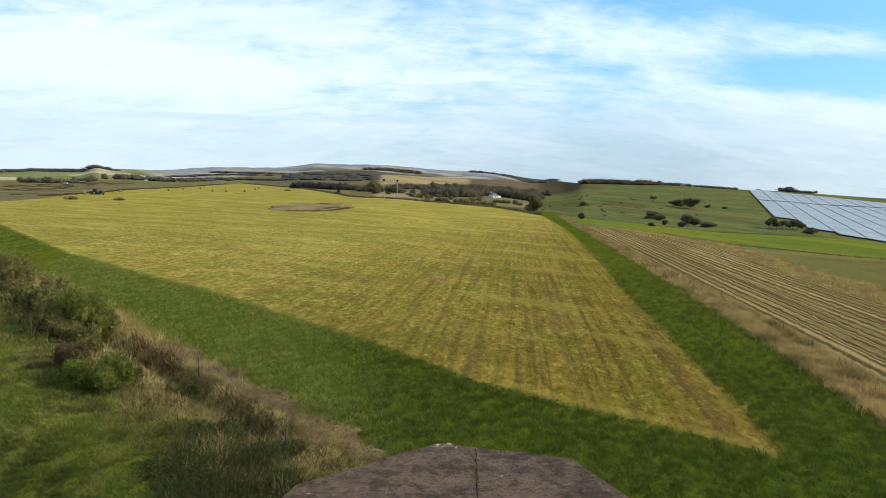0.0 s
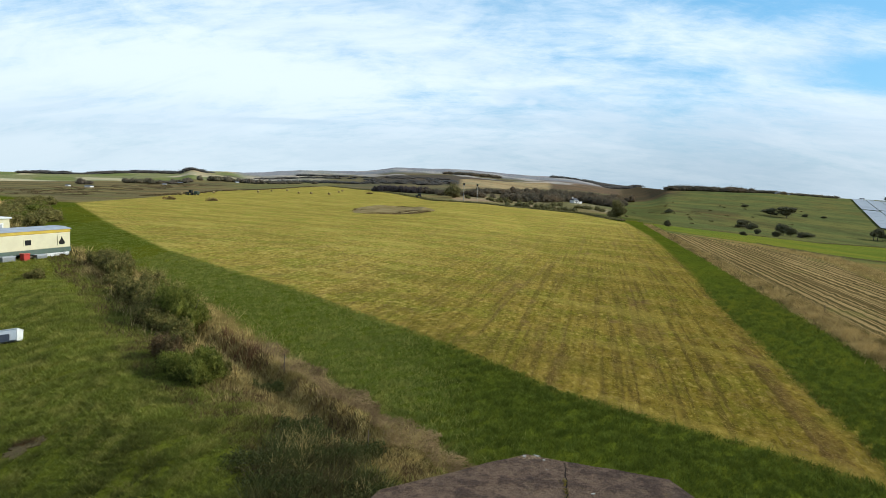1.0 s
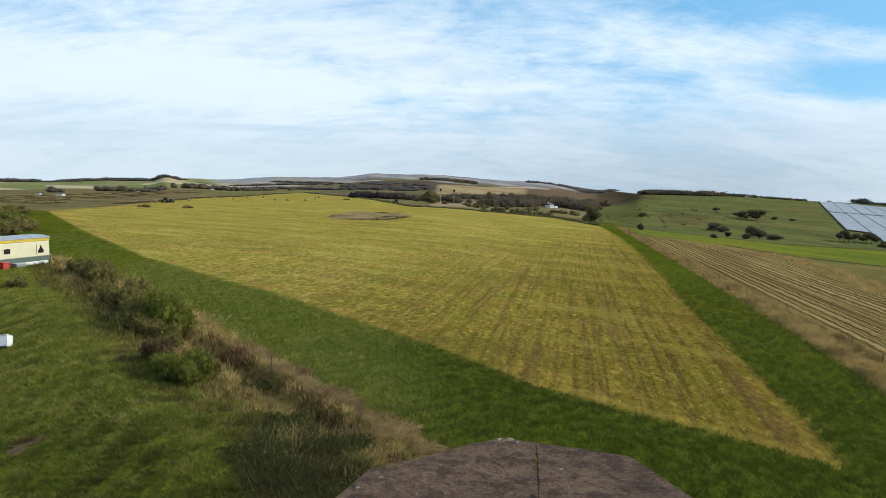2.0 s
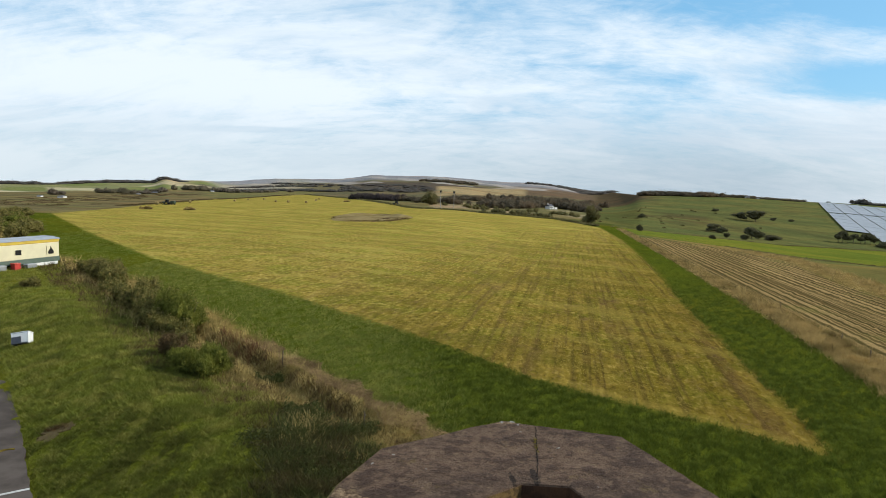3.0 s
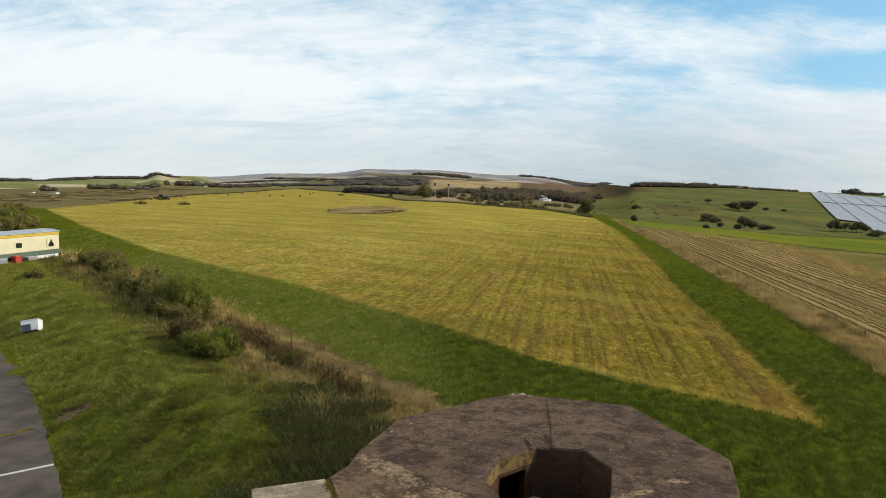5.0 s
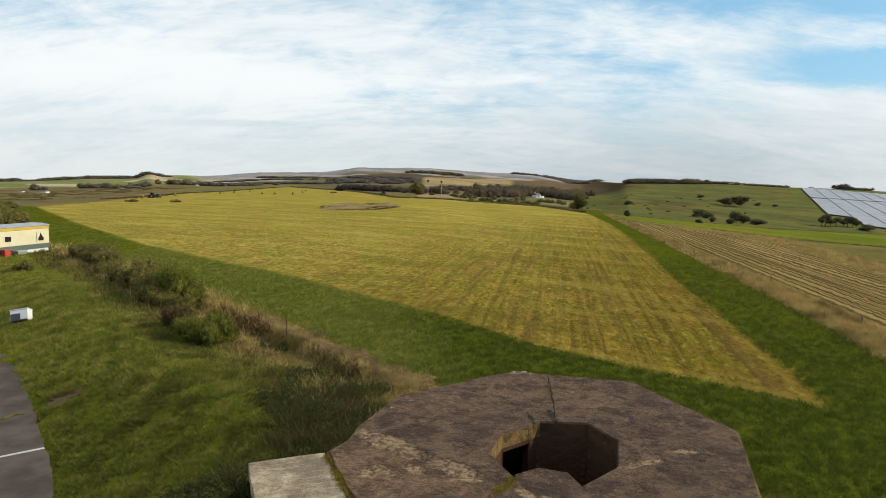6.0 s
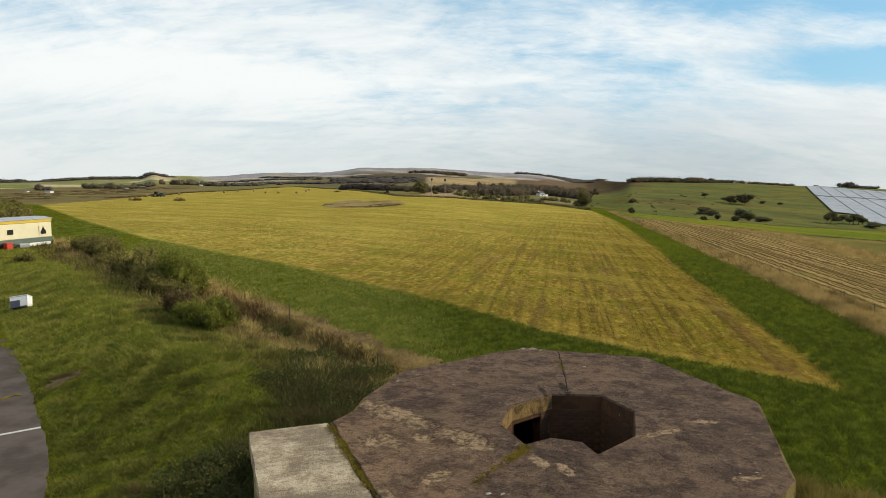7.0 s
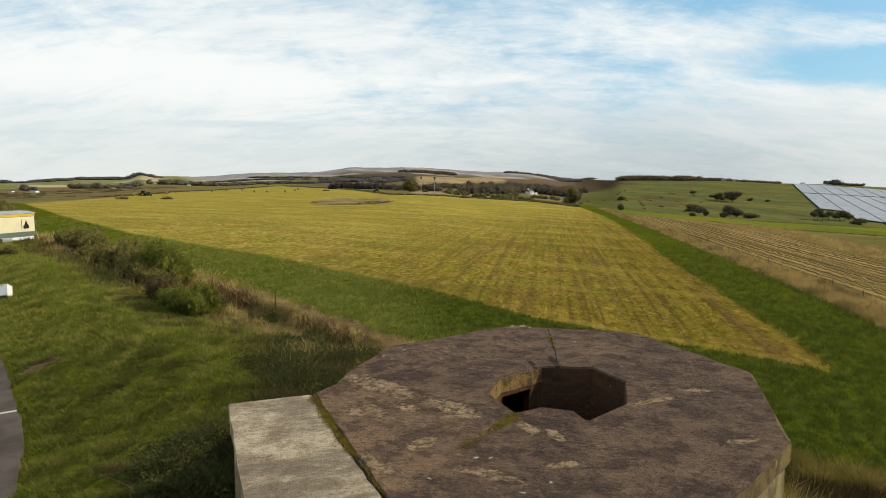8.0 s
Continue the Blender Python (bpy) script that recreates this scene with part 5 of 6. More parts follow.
for k, (x, y, h, w) in enumerate(PINES):
    tree("pine_tree", x, y, h, w, "bare-stemmed pine with a flat dark crown", group="row of pines", seed=60 + k, leaves=700, size=0.5, clear=0.5)


# ---------------------------------------------------------------- in the hay field
BALES = [(-117.6, 249.7), (-120.3, 286.9), (-112.6, 321.9), (-116.2, 352.9), (-113.2, 371.9), (-92.2, 322.0), (-85.8, 321.7), (-76.7, 320.8), (-82.1, 365.5), (-88.3, 402.6)]
RIDGES = [(-96.8, 198.3), (-83.4, 198.3), (-63.8, 359.8)]


def build_bales():
    first = None
    for k, (x, y) in enumerate(BALES):
        m = pose(x, y, gz(x, y) + 0.58, 0, 0, 37 * k) @ Matrix.Scale(0.84, 4)
        if first is None:
            first = thing("round_bale", m, "round straw-coloured hay bale lying in the mown field", "hay bale", "round bales")
            bm = tube(bmesh.new(), (-0.65, 0, 0), (0.65, 0, 0), 0.75, 0.75, 20)
            bmesh.ops.bevel(bm, geom=[e for e in bm.edges if len(e.link_faces) == 2 and any(len(f.verts) > 4 for f in e.link_faces)], offset=0.08, segments=2, affect="EDGES")
            part("hay", bm, M_BALE, first)
            for s in (-0.3, 0.3):
                part("twine", tube(bmesh.new(), (s - 0.02, 0, 0), (s + 0.02, 0, 0), 0.756, 0.756, 20), M_STRAW, first)
        else:
            copy_thing(first, m)
    for k, (x, y) in enumerate(RIDGES):
        ob = thing("hay_heap", pose(x, y, gz(x, y), 0, 0, 15 * k), "low brown heap of loose hay", "hay heap", "hay heaps")
        soup("hay", leaf_cloud(500, 0.5, [(0, 0, 0.1, 1.5, 0.9, 0.7), (0.9, 0.2, 0.1, 0.9, 0.6, 0.5)], 5 + k), M_DRY, parent=ob)


build_bales()


def build_tractor(x, y, turn, size, label, with_baler):
    m = pose(x, y, gz(x, y), 0, 0, turn) @ Matrix.Scale(size, 4)
    top = thing("tractor", m, label, "tractor", "tractors")
    part("bonnet", box(bmesh.new(), -0.45, 0.45, 0.3, 2.3, 0.95, 1.75, 0.12), M_TRACTOR, top)
    cab = part("cab", box(bmesh.new(), -0.75, 0.75, -1.3, 0.35, 1.0, 2.75, 0.1), M_GLASS, top, "dark glazed cab")
    part("roof", box(bmesh.new(), -0.82, 0.82, -1.4, 0.45, 2.75, 2.92, 0.06), M_TRACTOR, cab)
    for sx in (-1, 1):
        for yy, r, w in ((-0.75, 0.85, 0.5), (1.75, 0.55, 0.36)):
            wheel = part("wheel", tube(bmesh.new(), (sx * 0.72, yy, r), (sx * (0.72 + w), yy, r), r, r, 20), M_BLACK, top)
            part("rim", tube(bmesh.new(), (sx * (0.70 + w), yy, r), (sx * (0.74 + w), yy, r), r * 0.55, r * 0.55, 16), M_YELLOW, wheel)
    if not with_baler:
        return
    bl = thing("baler", m @ pose(0, -4.2, 0), "green hay baler hitched behind the tractor", "baler")
    part("chamber", box(bmesh.new(), -1.1, 1.1, -1.3, 1.2, 0.6, 2.3, 0.35), M_TRACTOR, bl)
    part("drawbar", box(bmesh.new(), -0.08, 0.08, 1.2, 2.9, 0.55, 0.7, 0.02), M_BLACK, bl)
    for sx in (-1, 1):
        part("wheel", tube(bmesh.new(), (sx * 1.12, 0, 0.5), (sx * 1.45, 0, 0.5), 0.5, 0.5, 16), M_BLACK, bl)


build_tractor(-114.0, 250.0, 78, 0.70, "dark green tractor with a cab at work in the hay", True)
build_tractor(-32.2, 317.4, 70, 0.72, "small green tractor near the far hedge", False)


def build_pit():
    """A rough uncut hollow with a low rim in the hay."""
    x0, y0 = -24.5, 178.0
    rng = np.random.default_rng(9)
    bm = bmesh.new()
    rings, seg = 7, 40
    grid = []
    for i in range(rings + 1):
        f = i / rings
        row = []
        for j in range(seg):
            a = 2 * math.pi * j / seg
            k = 1 + 0.12 * math.sin(2 * a + 1) + 0.1 * math.sin(5 * a)
            px, py = x0 + 9.5 * f * k * math.cos(a), y0 + 25 * f * k * math.sin(a)
            lump = 0.6 * math.exp(-((f - 0.72) / 0.16) ** 2) * (0.6 + 0.4 * math.sin(3 * a + 0.5)) * (1.25 if math.sin(a) > 0 else 0.5)
            row.append(bm.verts.new((px, py, gz(px, py) + lump + (0.05 if f < 1 else -0.15) + 0.1 * rng.random())))
        grid.append(row)
    for i in range(rings):
        for j in range(seg):
            bm.faces.new((grid[i][j], grid[i + 1][j], grid[i + 1][(j + 1) % seg], grid[i][(j + 1) % seg]))
    bmesh.ops.remove_doubles(bm, verts=bm.verts, dist=0.01)
    tagged(part("hollow_rim", bm, M_HOLLOW), "rough brown uncut hollow with a low rim in the hay", "hollow")
    for name, count, mat, turn, label in (("rough_tufts", 1300, M_BROWNSTRAW, 3.6, "tall dead grass round the hollow"), ("rough_weeds", 3600, M_WEED, 0.9, "brown weeds on the rim of the hollow")):
        a = rng.uniform(0, 6.28, count)
        f = np.clip(rng.normal(0.76, 0.12, count), 0.1, 1.02)
        keep = rng.random(count) < 0.12 + 0.88 * (np.sin(a + turn) > -0.1)
        a, f = a[keep], f[keep]
        x, y = x0 + 9.5 * f * np.cos(a), y0 + 25 * f * np.sin(a)
        soup(name, tufts(x, y, 9, 0.20 if mat is M_WEED else 0.14, 0.20, 1.4, 0.6, 1.1), mat, label, "grass", "stuff")


build_pit()


def build_masts():
    first = None
    for x, y in ((-10.1, 305.0), (-3.8, 298.0)):
        m = pose(x, y, gz(x, y))
        if first is None:
            first = thing("mast", m, "tall thin mast with a dark drum on top", "mast", "pair of masts")
            part("pole", tube(bmesh.new(), (0, 0, -0.3), (0, 0, 7.4), 0.13, 0.10, 8), M_POLE, first, "pale grey pole")
            bm = tube(bmesh.new(), (0, 0, 7.0), (0, 0, 7.9), 0.28, 0.55, 10)
            part("drum", bm, M_BLACK, first, "dark drum")
            part("bracket", box(bmesh.new(), -0.45, 0.45, -0.06, 0.06, 6.75, 6.9, 0.02), M_STEEL, first)
        else:
            copy_thing(first, m)


build_masts()


def build_house():
    x, y = 52.6, 400.0
    top = thing("cottage", pose(x, y, gz(x, y), 0, 0, 52) @ Matrix.Scale(0.8, 4), "small white cottage with a slate roof among trees", "house")
    part("wall", box(bmesh.new(), -3.0, 3.0, -2, 2, -0.5, 2.2, 0.03), M_HOUSE, top)
    bm = bmesh.new()
    prof = [(-2.3, 2.2), (2.3, 2.2), (0, 3.6)]
    e = [[bm.verts.new((xx, py, pz)) for py, pz in prof] for xx in (-3.2, 3.2)]
    bm.faces.new(e[0])
    bm.faces.new(e[1][::-1])
    for i in range(3):
        bm.faces.new((e[0][i], e[1][i], e[1][(i + 1) % 3], e[0][(i + 1) % 3]))
    bmesh.ops.recalc_face_normals(bm, faces=bm.faces)
    part("roof", bm, M_SLATES, top, "grey slate roof")
    part("chimney", box(bmesh.new(), -2.9, -2.2, -0.4, 0.4, 3.0, 4.4, 0.04), M_HOUSE, top)
    for xx in (-1.7, 1.5):
        w = part("window", box(bmesh.new(), xx - 0.4, xx + 0.4, -2.06, -2.0, 0.8, 1.7, 0.01), M_GLASS, top)
        part("sill", box(bmesh.new(), xx - 0.5, xx + 0.5, -2.14, -2.0, 0.7, 0.79, 0.01), M_HOUSE, w)
    part("door", box(bmesh.new(), -0.45, 0.35, -2.05, -2.0, 0, 1.9, 0.01), M_SLATE, top)
    e = thing("lean_to", pose(x + 3.4, y + 3.6, gz(x + 4, y), 0, 0, 52) @ Matrix.Scale(0.8, 4), "low white lean-to beside the cottage", "shed")
    part("wall", box(bmesh.new(), -2.0, 2.0, -1.5, 1.5, -0.5, 1.5, 0.03), M_HOUSE, e)
    part("roof", box(bmesh.new(), -2.1, 2.1, -1.6, 1.6, 1.5, 1.68, 0.03), M_SLATES, e)


build_house()

# ---------------------------------------------------------------- solar farm on the far slope


def build_solar():
    ax, ay = 188.0, 318.0
    d = Vector((0.431, 0.902))
    c = Vector((0.902, -0.431))
    first_width = 11.5
    for k in range(15):
        off = k * 12.0
        top = thing("solar_panel_row", Matrix.Translation((0, 0, 0)), "long row of solar panels on the slope, sky reflection in their colour", "solar panels", "solar farm rows")
        start = (62, 12, 2, 2, 2, 4)[k] if k < 6 else 4 + (k - 5) * 9.0
        gate, end = 232 + 0.69 * off, 408 - 2 * k
        spans = []
        for lo, hi in ((start, gate), (gate + 8, end)):
            s = lo
            while s < hi - 4:
                spans.append((s, min(s + 33, hi)))
                s += 33.6
        for a, b in spans:
            bm = bmesh.new()
            n = 4
            rows_ = []
            for i in range(n + 1):
                t = a + (b - a) * i / n
                p, q = Vector((ax, ay)) + d * t + c * off, Vector((ax, ay)) + d * t + c * (off + first_width)
                zl, zr = gz(p.x, p.y) + 0.85, gz(q.x, q.y) + 0.7
                rows_.append([bm.verts.new(v) for v in ((p.x, p.y, zl), (q.x, q.y, zr), (q.x, q.y, zr - 0.12), (p.x, p.y, zl - 0.12))])
            for i in range(n):
                u, v = rows_[i], rows_[i + 1]
                for j in range(4):
                    bm.faces.new((u[j], u[(j + 1) % 4], v[(j + 1) % 4], v[j]))
            bm.faces.new(rows_[0])
            bm.faces.new(rows_[-1][::-1])
            bmesh.ops.recalc_face_normals(bm, faces=bm.faces)
            part("panel", bm, M_PANEL, top)
            for t in (a + 3, b - 3):
                q = Vector((ax, ay)) + d * t + c * (off + first_width - 1.0)
                z = gz(q.x, q.y)
                part("leg", tube(bmesh.new(), (q.x, q.y, z - 0.3), (q.x, q.y, z + 0.62), 0.08, 0.08, 5), M_STEEL, top)


build_solar()

# ---------------------------------------------------------------- woods, hedges and scrub


def wood(name, label, spots, leaves, size, material=None, category="wood", kind="stuff", heart=0.70):
    """Many far trees, which nobody could count, as one mass of leaves with uneven tops."""
    out = []
    rng = np.random.default_rng(len(name) * 7 + len(spots))
    for k, (x, y, h, w) in enumerate(spots):
        a, b = rng.uniform(-0.5, 0.5, 2), rng.uniform(-0.5, 0.5, 2)
        lobes = [(0, 0, h * 0.48, w * 0.5, w * 0.5, h * 0.52), (w * a[0], w * a[1], h * 0.34, w * 0.5, w * 0.5, h * rng.uniform(0.36, 0.52)), (w * b[0], w * b[1], h * 0.3, w * 0.45, w * 0.45, h * rng.uniform(0.3, 0.5))]
        t = np.concatenate([core(lobes, 100 + k, heart), leaf_cloud(int(leaves * 1.9), size * 0.62, lobes, 100 + k, 0.04, 0.28)])
        out.append(t + np.array([x, y, gz(x, y) - 0.1]))
    return soup(name, np.concatenate(out), material or M_FARLEAF, label, category, kind)


def along(pts, step, side, h, w, seed):
    """Spots for trees along a line, with a spread to the sides and uneven heights."""
    rnd = random.Random(seed)
    out = []
    for (ax, ay), (bx, by) in zip(pts, pts[1:]):
        L = math.hypot(bx - ax, by - ay)
        for k in range(max(1, int(L / step))):
            t = (k + rnd.random()) * step / L
            out.append((ax + (bx - ax) * t + rnd.uniform(-side, side), ay + (by - ay) * t + rnd.uniform(-side, side), h * rnd.uniform(0.7, 1.12), w * rnd.uniform(0.8, 1.3)))
    return out


def bearing(pairs):
    """Places from bearing (x over y) and distance ahead."""
    return [(s * y, y) for s, y in pairs]


def over(s0, s1, y0, y1, n, h, w, seed):
    """Spots for trees over a stretch of slope between two bearings and two distances."""
    rnd = random.Random(seed)
    out = []
    for k in range(n):
        y = math.exp(rnd.uniform(math.log(y0), math.log(y1)))
        out.append((rnd.uniform(s0, s1) * y, y, h * rnd.uniform(0.6, 1.15), w * rnd.uniform(0.7, 1.4)))
    return out


wood("conifer_plantation", "dark dense conifer plantation beyond the hay field", along([(-74, 428), (-40, 398)], 0.8, 1.4, 4.1, 2.4, 1) + along([(-72, 434), (-36, 402)], 0.9, 1.6, 4.5, 2.6, 2), 160, 0.5, M_SPRUCE)
wood("young_plantation", "purple-brown young trees beside the conifers", along([(-40, 402), (-27, 392)], 0.9, 2.5, 3.4, 2.6, 41) + along([(-30, 420), (-12, 405)], 1.6, 4, 2.6, 3.0, 42), 160, 0.5, M_WOODLEAF)
wood("valley_wood", "autumn-dark wood in the valley behind the cottage",
     along(bearing([(0.045, 352), (0.09, 384), (0.105, 424), (0.15, 432), (0.195, 402)]), 1.2, 5, 5.2, 4.6, 3)
     + along(bearing([(0.07, 430), (0.12, 450), (0.20, 460)]), 1.3, 8, 6.4, 5.2, 4)
     + along(bearing([(0.06, 520), (0.13, 560), (0.2, 600)]), 1.8, 14, 7.0, 6.4, 5), 190, 0.8, M_WOODLEAF)
wood("hedgerow_trees", "brown hedgerow trees along the foot of the tan field",
     along(bearing([(-0.075, 372), (-0.02, 366), (0.03, 372), (0.06, 380)]), 2.2, 4, 4.4, 3.8, 43) + along(bearing([(-0.01, 470), (0.05, 560), (0.09, 640)]), 2.6, 6, 4.4, 5.0, 44), 190, 0.7, M_WOODLEAF)
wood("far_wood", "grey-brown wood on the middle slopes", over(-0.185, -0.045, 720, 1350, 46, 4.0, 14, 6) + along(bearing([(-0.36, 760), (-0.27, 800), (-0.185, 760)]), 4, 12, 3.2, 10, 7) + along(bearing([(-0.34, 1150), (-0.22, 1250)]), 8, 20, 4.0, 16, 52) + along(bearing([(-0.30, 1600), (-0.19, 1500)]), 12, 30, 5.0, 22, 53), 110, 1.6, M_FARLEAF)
wood("hill_wood", "dark round wood capping the hill", along(bearing([(-0.045, 1900), (-0.02, 1940), (0.006, 1900)]), 2.2, 40, 9, 15, 8), 130, 2.2, M_WOODLEAF)
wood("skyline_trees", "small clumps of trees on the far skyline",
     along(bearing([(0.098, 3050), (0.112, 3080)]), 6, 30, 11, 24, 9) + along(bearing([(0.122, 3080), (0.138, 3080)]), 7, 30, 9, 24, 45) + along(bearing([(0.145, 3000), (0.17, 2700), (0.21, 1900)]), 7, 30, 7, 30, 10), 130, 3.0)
wood("ridge_trees", "dark line of trees along the pasture ridge",
     along(bearing([(0.272, 684), (0.30, 694), (0.337, 694)]), 0.9, 5, 5.4, 7.0, 11) + along(bearing([(0.343, 694), (0.383, 694)]), 1.0, 5, 5.4, 7.0, 12)
     + along(bearing([(0.383, 694), (0.44, 694)]), 1.8, 4, 3.0, 5.0, 13), 170, 0.9, M_WOODLEAF)
wood("ridge_scrub", "pale dry scrub along the top of the pasture ridge", along(bearing([(0.42, 692), (0.51, 694)]), 1.6, 3, 2.2, 5, 14), 150, 0.8, M_TWIG)
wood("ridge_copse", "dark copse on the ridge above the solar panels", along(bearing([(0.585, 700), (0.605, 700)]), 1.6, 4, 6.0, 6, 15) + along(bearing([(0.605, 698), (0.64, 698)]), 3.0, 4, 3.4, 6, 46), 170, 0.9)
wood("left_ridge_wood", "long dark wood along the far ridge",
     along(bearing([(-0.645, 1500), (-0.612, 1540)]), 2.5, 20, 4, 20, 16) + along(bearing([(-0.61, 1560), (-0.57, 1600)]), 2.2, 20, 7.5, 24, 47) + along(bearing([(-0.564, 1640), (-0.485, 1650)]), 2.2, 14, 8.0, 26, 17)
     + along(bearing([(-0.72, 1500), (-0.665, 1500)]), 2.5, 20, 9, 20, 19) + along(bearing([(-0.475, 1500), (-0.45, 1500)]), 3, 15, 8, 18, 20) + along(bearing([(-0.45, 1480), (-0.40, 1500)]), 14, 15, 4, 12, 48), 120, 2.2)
wood("farm_trees", "brown leafless trees round a distant farm",
     along(bearing([(-0.555, 500), (-0.51, 500), (-0.47, 520)]), 1.6, 9, 4.2, 5, 21) + along(bearing([(-0.43, 640), (-0.39, 660), (-0.35, 660)]), 1.8, 10, 5.0, 6, 22) + along(bearing([(-0.633, 420), (-0.62, 420)]), 2.0, 2, 4.4, 5, 49)
     + along(bearing([(-0.35, 680), (-0.28, 700)]), 3.5, 14, 3.2, 7, 50), 170, 0.9, M_TWIG, heart=0.8)
wood("field_hedge", "ragged low hedge along the far edge of the hay field",
     along([(-141, 585), (-76, 446), (-20, 283), (15, 271), (36, 247), (42, 204)], 1.0, 0.7, 0.75, 1.6, 23) + along([(10, 285), (38, 262)], 2.2, 4, 2.4, 2.6, 24), 70, 0.5, M_OLIVE, "hedge")
wood("valley_scrub", "scrub and thin trees below the hay field", along(bearing([(-0.02, 330), (0.05, 322), (0.12, 314), (0.17, 304)]), 3.4, 9, 2.4, 2.4, 25), 150, 0.6, M_OLIVE, "scrub")
wood("pasture_scrub", "low dark gorse dotted over the pasture", along(bearing([(0.23, 262), (0.27, 300), (0.36, 330), (0.46, 360)]), 14, 18, 0.6, 1.3, 26)
     + along(bearing([(0.24, 400), (0.34, 430), (0.47, 480)]), 14, 30, 0.7, 1.6, 27) + along(bearing([(0.21, 330), (0.26, 350), (0.33, 380)]), 6, 14, 0.45, 1.6, 51), 90, 0.5, M_OLIVE, "scrub")
wood("ley_hedge", "thin dark hedge between the green ley and the stubble", along([(60, 149), (64, 125), (76, 108), (115, 88)], 0.7, 0.2, 0.30, 0.9, 28) + along([(47.7, 211), (73.9, 209), (99.6, 207), (202, 301)], 1.0, 0.4, 0.30, 1.0, 29), 30, 0.3, M_OLIVE, "hedge")
wood("moor_scrub", "dark heather and scrub over the moor",
     along([(-118, 225), (-134, 330), (-148, 560)], 2.0, 2, 0.4, 1.8, 30) + along([(-150, 190), (-190, 330), (-220, 480)], 2.0, 24, 0.35, 3.4, 31), 40, 0.6, M_WEED, "scrub")


def build_farmstead():
    """Little pale buildings of far farms."""
    for k, (s, y, w, h) in enumerate(((-0.62, 330, 5, 1.7), (-0.655, 345, 3, 1.3), (-0.50, 470, 4, 1.6), (-0.475, 478, 6, 2.6), (0.425, 690, 7, 3.0), (0.44, 690, 5, 2.6), (0.545, 692, 6, 2.4), (-0.385, 640, 5, 2.0))):
        x, w, h = s * y, w * 0.62, h * 0.7
        top = thing("farm_building", pose(x, y, gz(x, y), 0, 0, 10 * (k % 4)), "small pale distant farm building with a dark roof", "building", "distant farm buildings")
        part("wall", box(bmesh.new(), -w / 2, w / 2, -1.6, 1.6, -0.6, h * 0.62, 0.03), M_HOUSE if k != 3 else M_ROUGH, top)
        bm = bmesh.new()
        e = [[bm.verts.new((xx, py, pz)) for py, pz in ((-1.8, h * 0.62), (1.8, h * 0.62), (0, h))] for xx in (-w / 2 - 0.1, w / 2 + 0.1)]
        bm.faces.new(e[0])
        bm.faces.new(e[1][::-1])
        for i in range(3):
            bm.faces.new((e[0][i], e[1][i], e[1][(i + 1) % 3], e[0][(i + 1) % 3]))
        bmesh.ops.recalc_face_normals(bm, faces=bm.faces)
        part("roof", bm, M_SLATES, top)


build_farmstead()

# ---------------------------------------------------------------- fences


def build_posts(line, gap, h, label, group, name="fence_post", skip=0.0, seed=1, r=0.05):
    rnd = random.Random(seed)
    first = None
    for (ax, ay), (bx, by) in zip(line, line[1:]):
        L = math.hypot(bx - ax, by - ay)
        for k in range(int(L / gap)):
            if rnd.random() < skip:
                continue
            t = k * gap / L
            x, y = ax + (bx - ax) * t, ay + (by - ay) * t
            m = pose(x, y, gz(x, y), rnd.uniform(-4, 4), rnd.uniform(-4, 4), rnd.uniform(0, 90))
            if first is None:
                first = thing(name, m, label, "fence post", group)
                bm = tube(bmesh.new(), (0, 0, -0.3), (0, 0, h), r, r * 0.9, 8)
                part("stake", bm, M_WOOD, first)
                part("staple", box(bmesh.new(), 0.04, 0.06, -0.012, 0.012, h * 0.8, h * 0.84), M_STEEL, first)
            else:
                copy_thing(first, m)


build_posts([(21.5, 20), (24.0, 37), (26.6, 50), (29.0, 66), (36.0, 112), (46, 190)], 4.6, 0.66, "weathered wooden fence post in dry grass", "fence posts by the stubble", skip=0.55, r=0.035)
build_posts([(-2.5, 20.7), (-11.5, 33.0)], 7.5, 0.75, "thin weathered fence post in dry grass", "fence posts by the bank", seed=4, r=0.022)

# ---------------------------------------------------------------- grass


def along_bank(x, y):
    return -(x + 3.2) * 0.664 + (y - 19.3) * 0.747


def straw_strip(x, y):
    v = along_bank(x, y)
    return (np.abs(bank_side(x, y) + 3.05) < 0.62 + 0.28 * np.sin(v * 1.7) + 0.15 * np.sin(v * 4.1)) & (v > -2.5) & (v < 13)


def dead_belt(x, y):
    u, v = bank_side(x, y), along_bank(x, y)
    return (u > -2.5) & (u < 0.9 + 0.5 * np.sin(v * 1.3) - 0.25 * np.clip(3 - v, 0, 3)) & (v > -0.5) & (v < 11)


def bank_side(x, y):
    return -(x + 3.2) * 0.747 - (y - 19.3) * 0.664


def clear_of_concrete(x, y):
    return (sdf(OUTLINE, x, y) < -0.02) & (sdf([(-3.6, 10.66), (-2.3, 11.14), (-0.3, 6.3), (-1.75, 5.8)], x, y) < -0.02) & (sdf(TARMAC, x, y) < -0.16)


def in_bank(x, y):
    return (sdf(ROUGH, x, y) < 0.3) & (bank_side(x, y) > -1) & ~(dead_belt(x, y) & (patchy(x, y, 0.6, 8) > 0.35)) & clear_of_concrete(x, y) & (x > -1.2 * y - 8) & (np.hypot((x + 12.2) * 0.9, y - 19.4) > 0.55)


def in_green(x, y):
    return ~straw_strip(x, y) & (sdf(FIELD, x, y) < 0.15) & (sdf(ROUGH, x, y) < 0.1) & (bank_side(x, y) < 0) & (sdf(MARGIN, x, y) < 0.2) & (sdf(STUBBLE, x, y) < 0) & clear_of_concrete(x, y) & (x < 0.45 * y + 12)


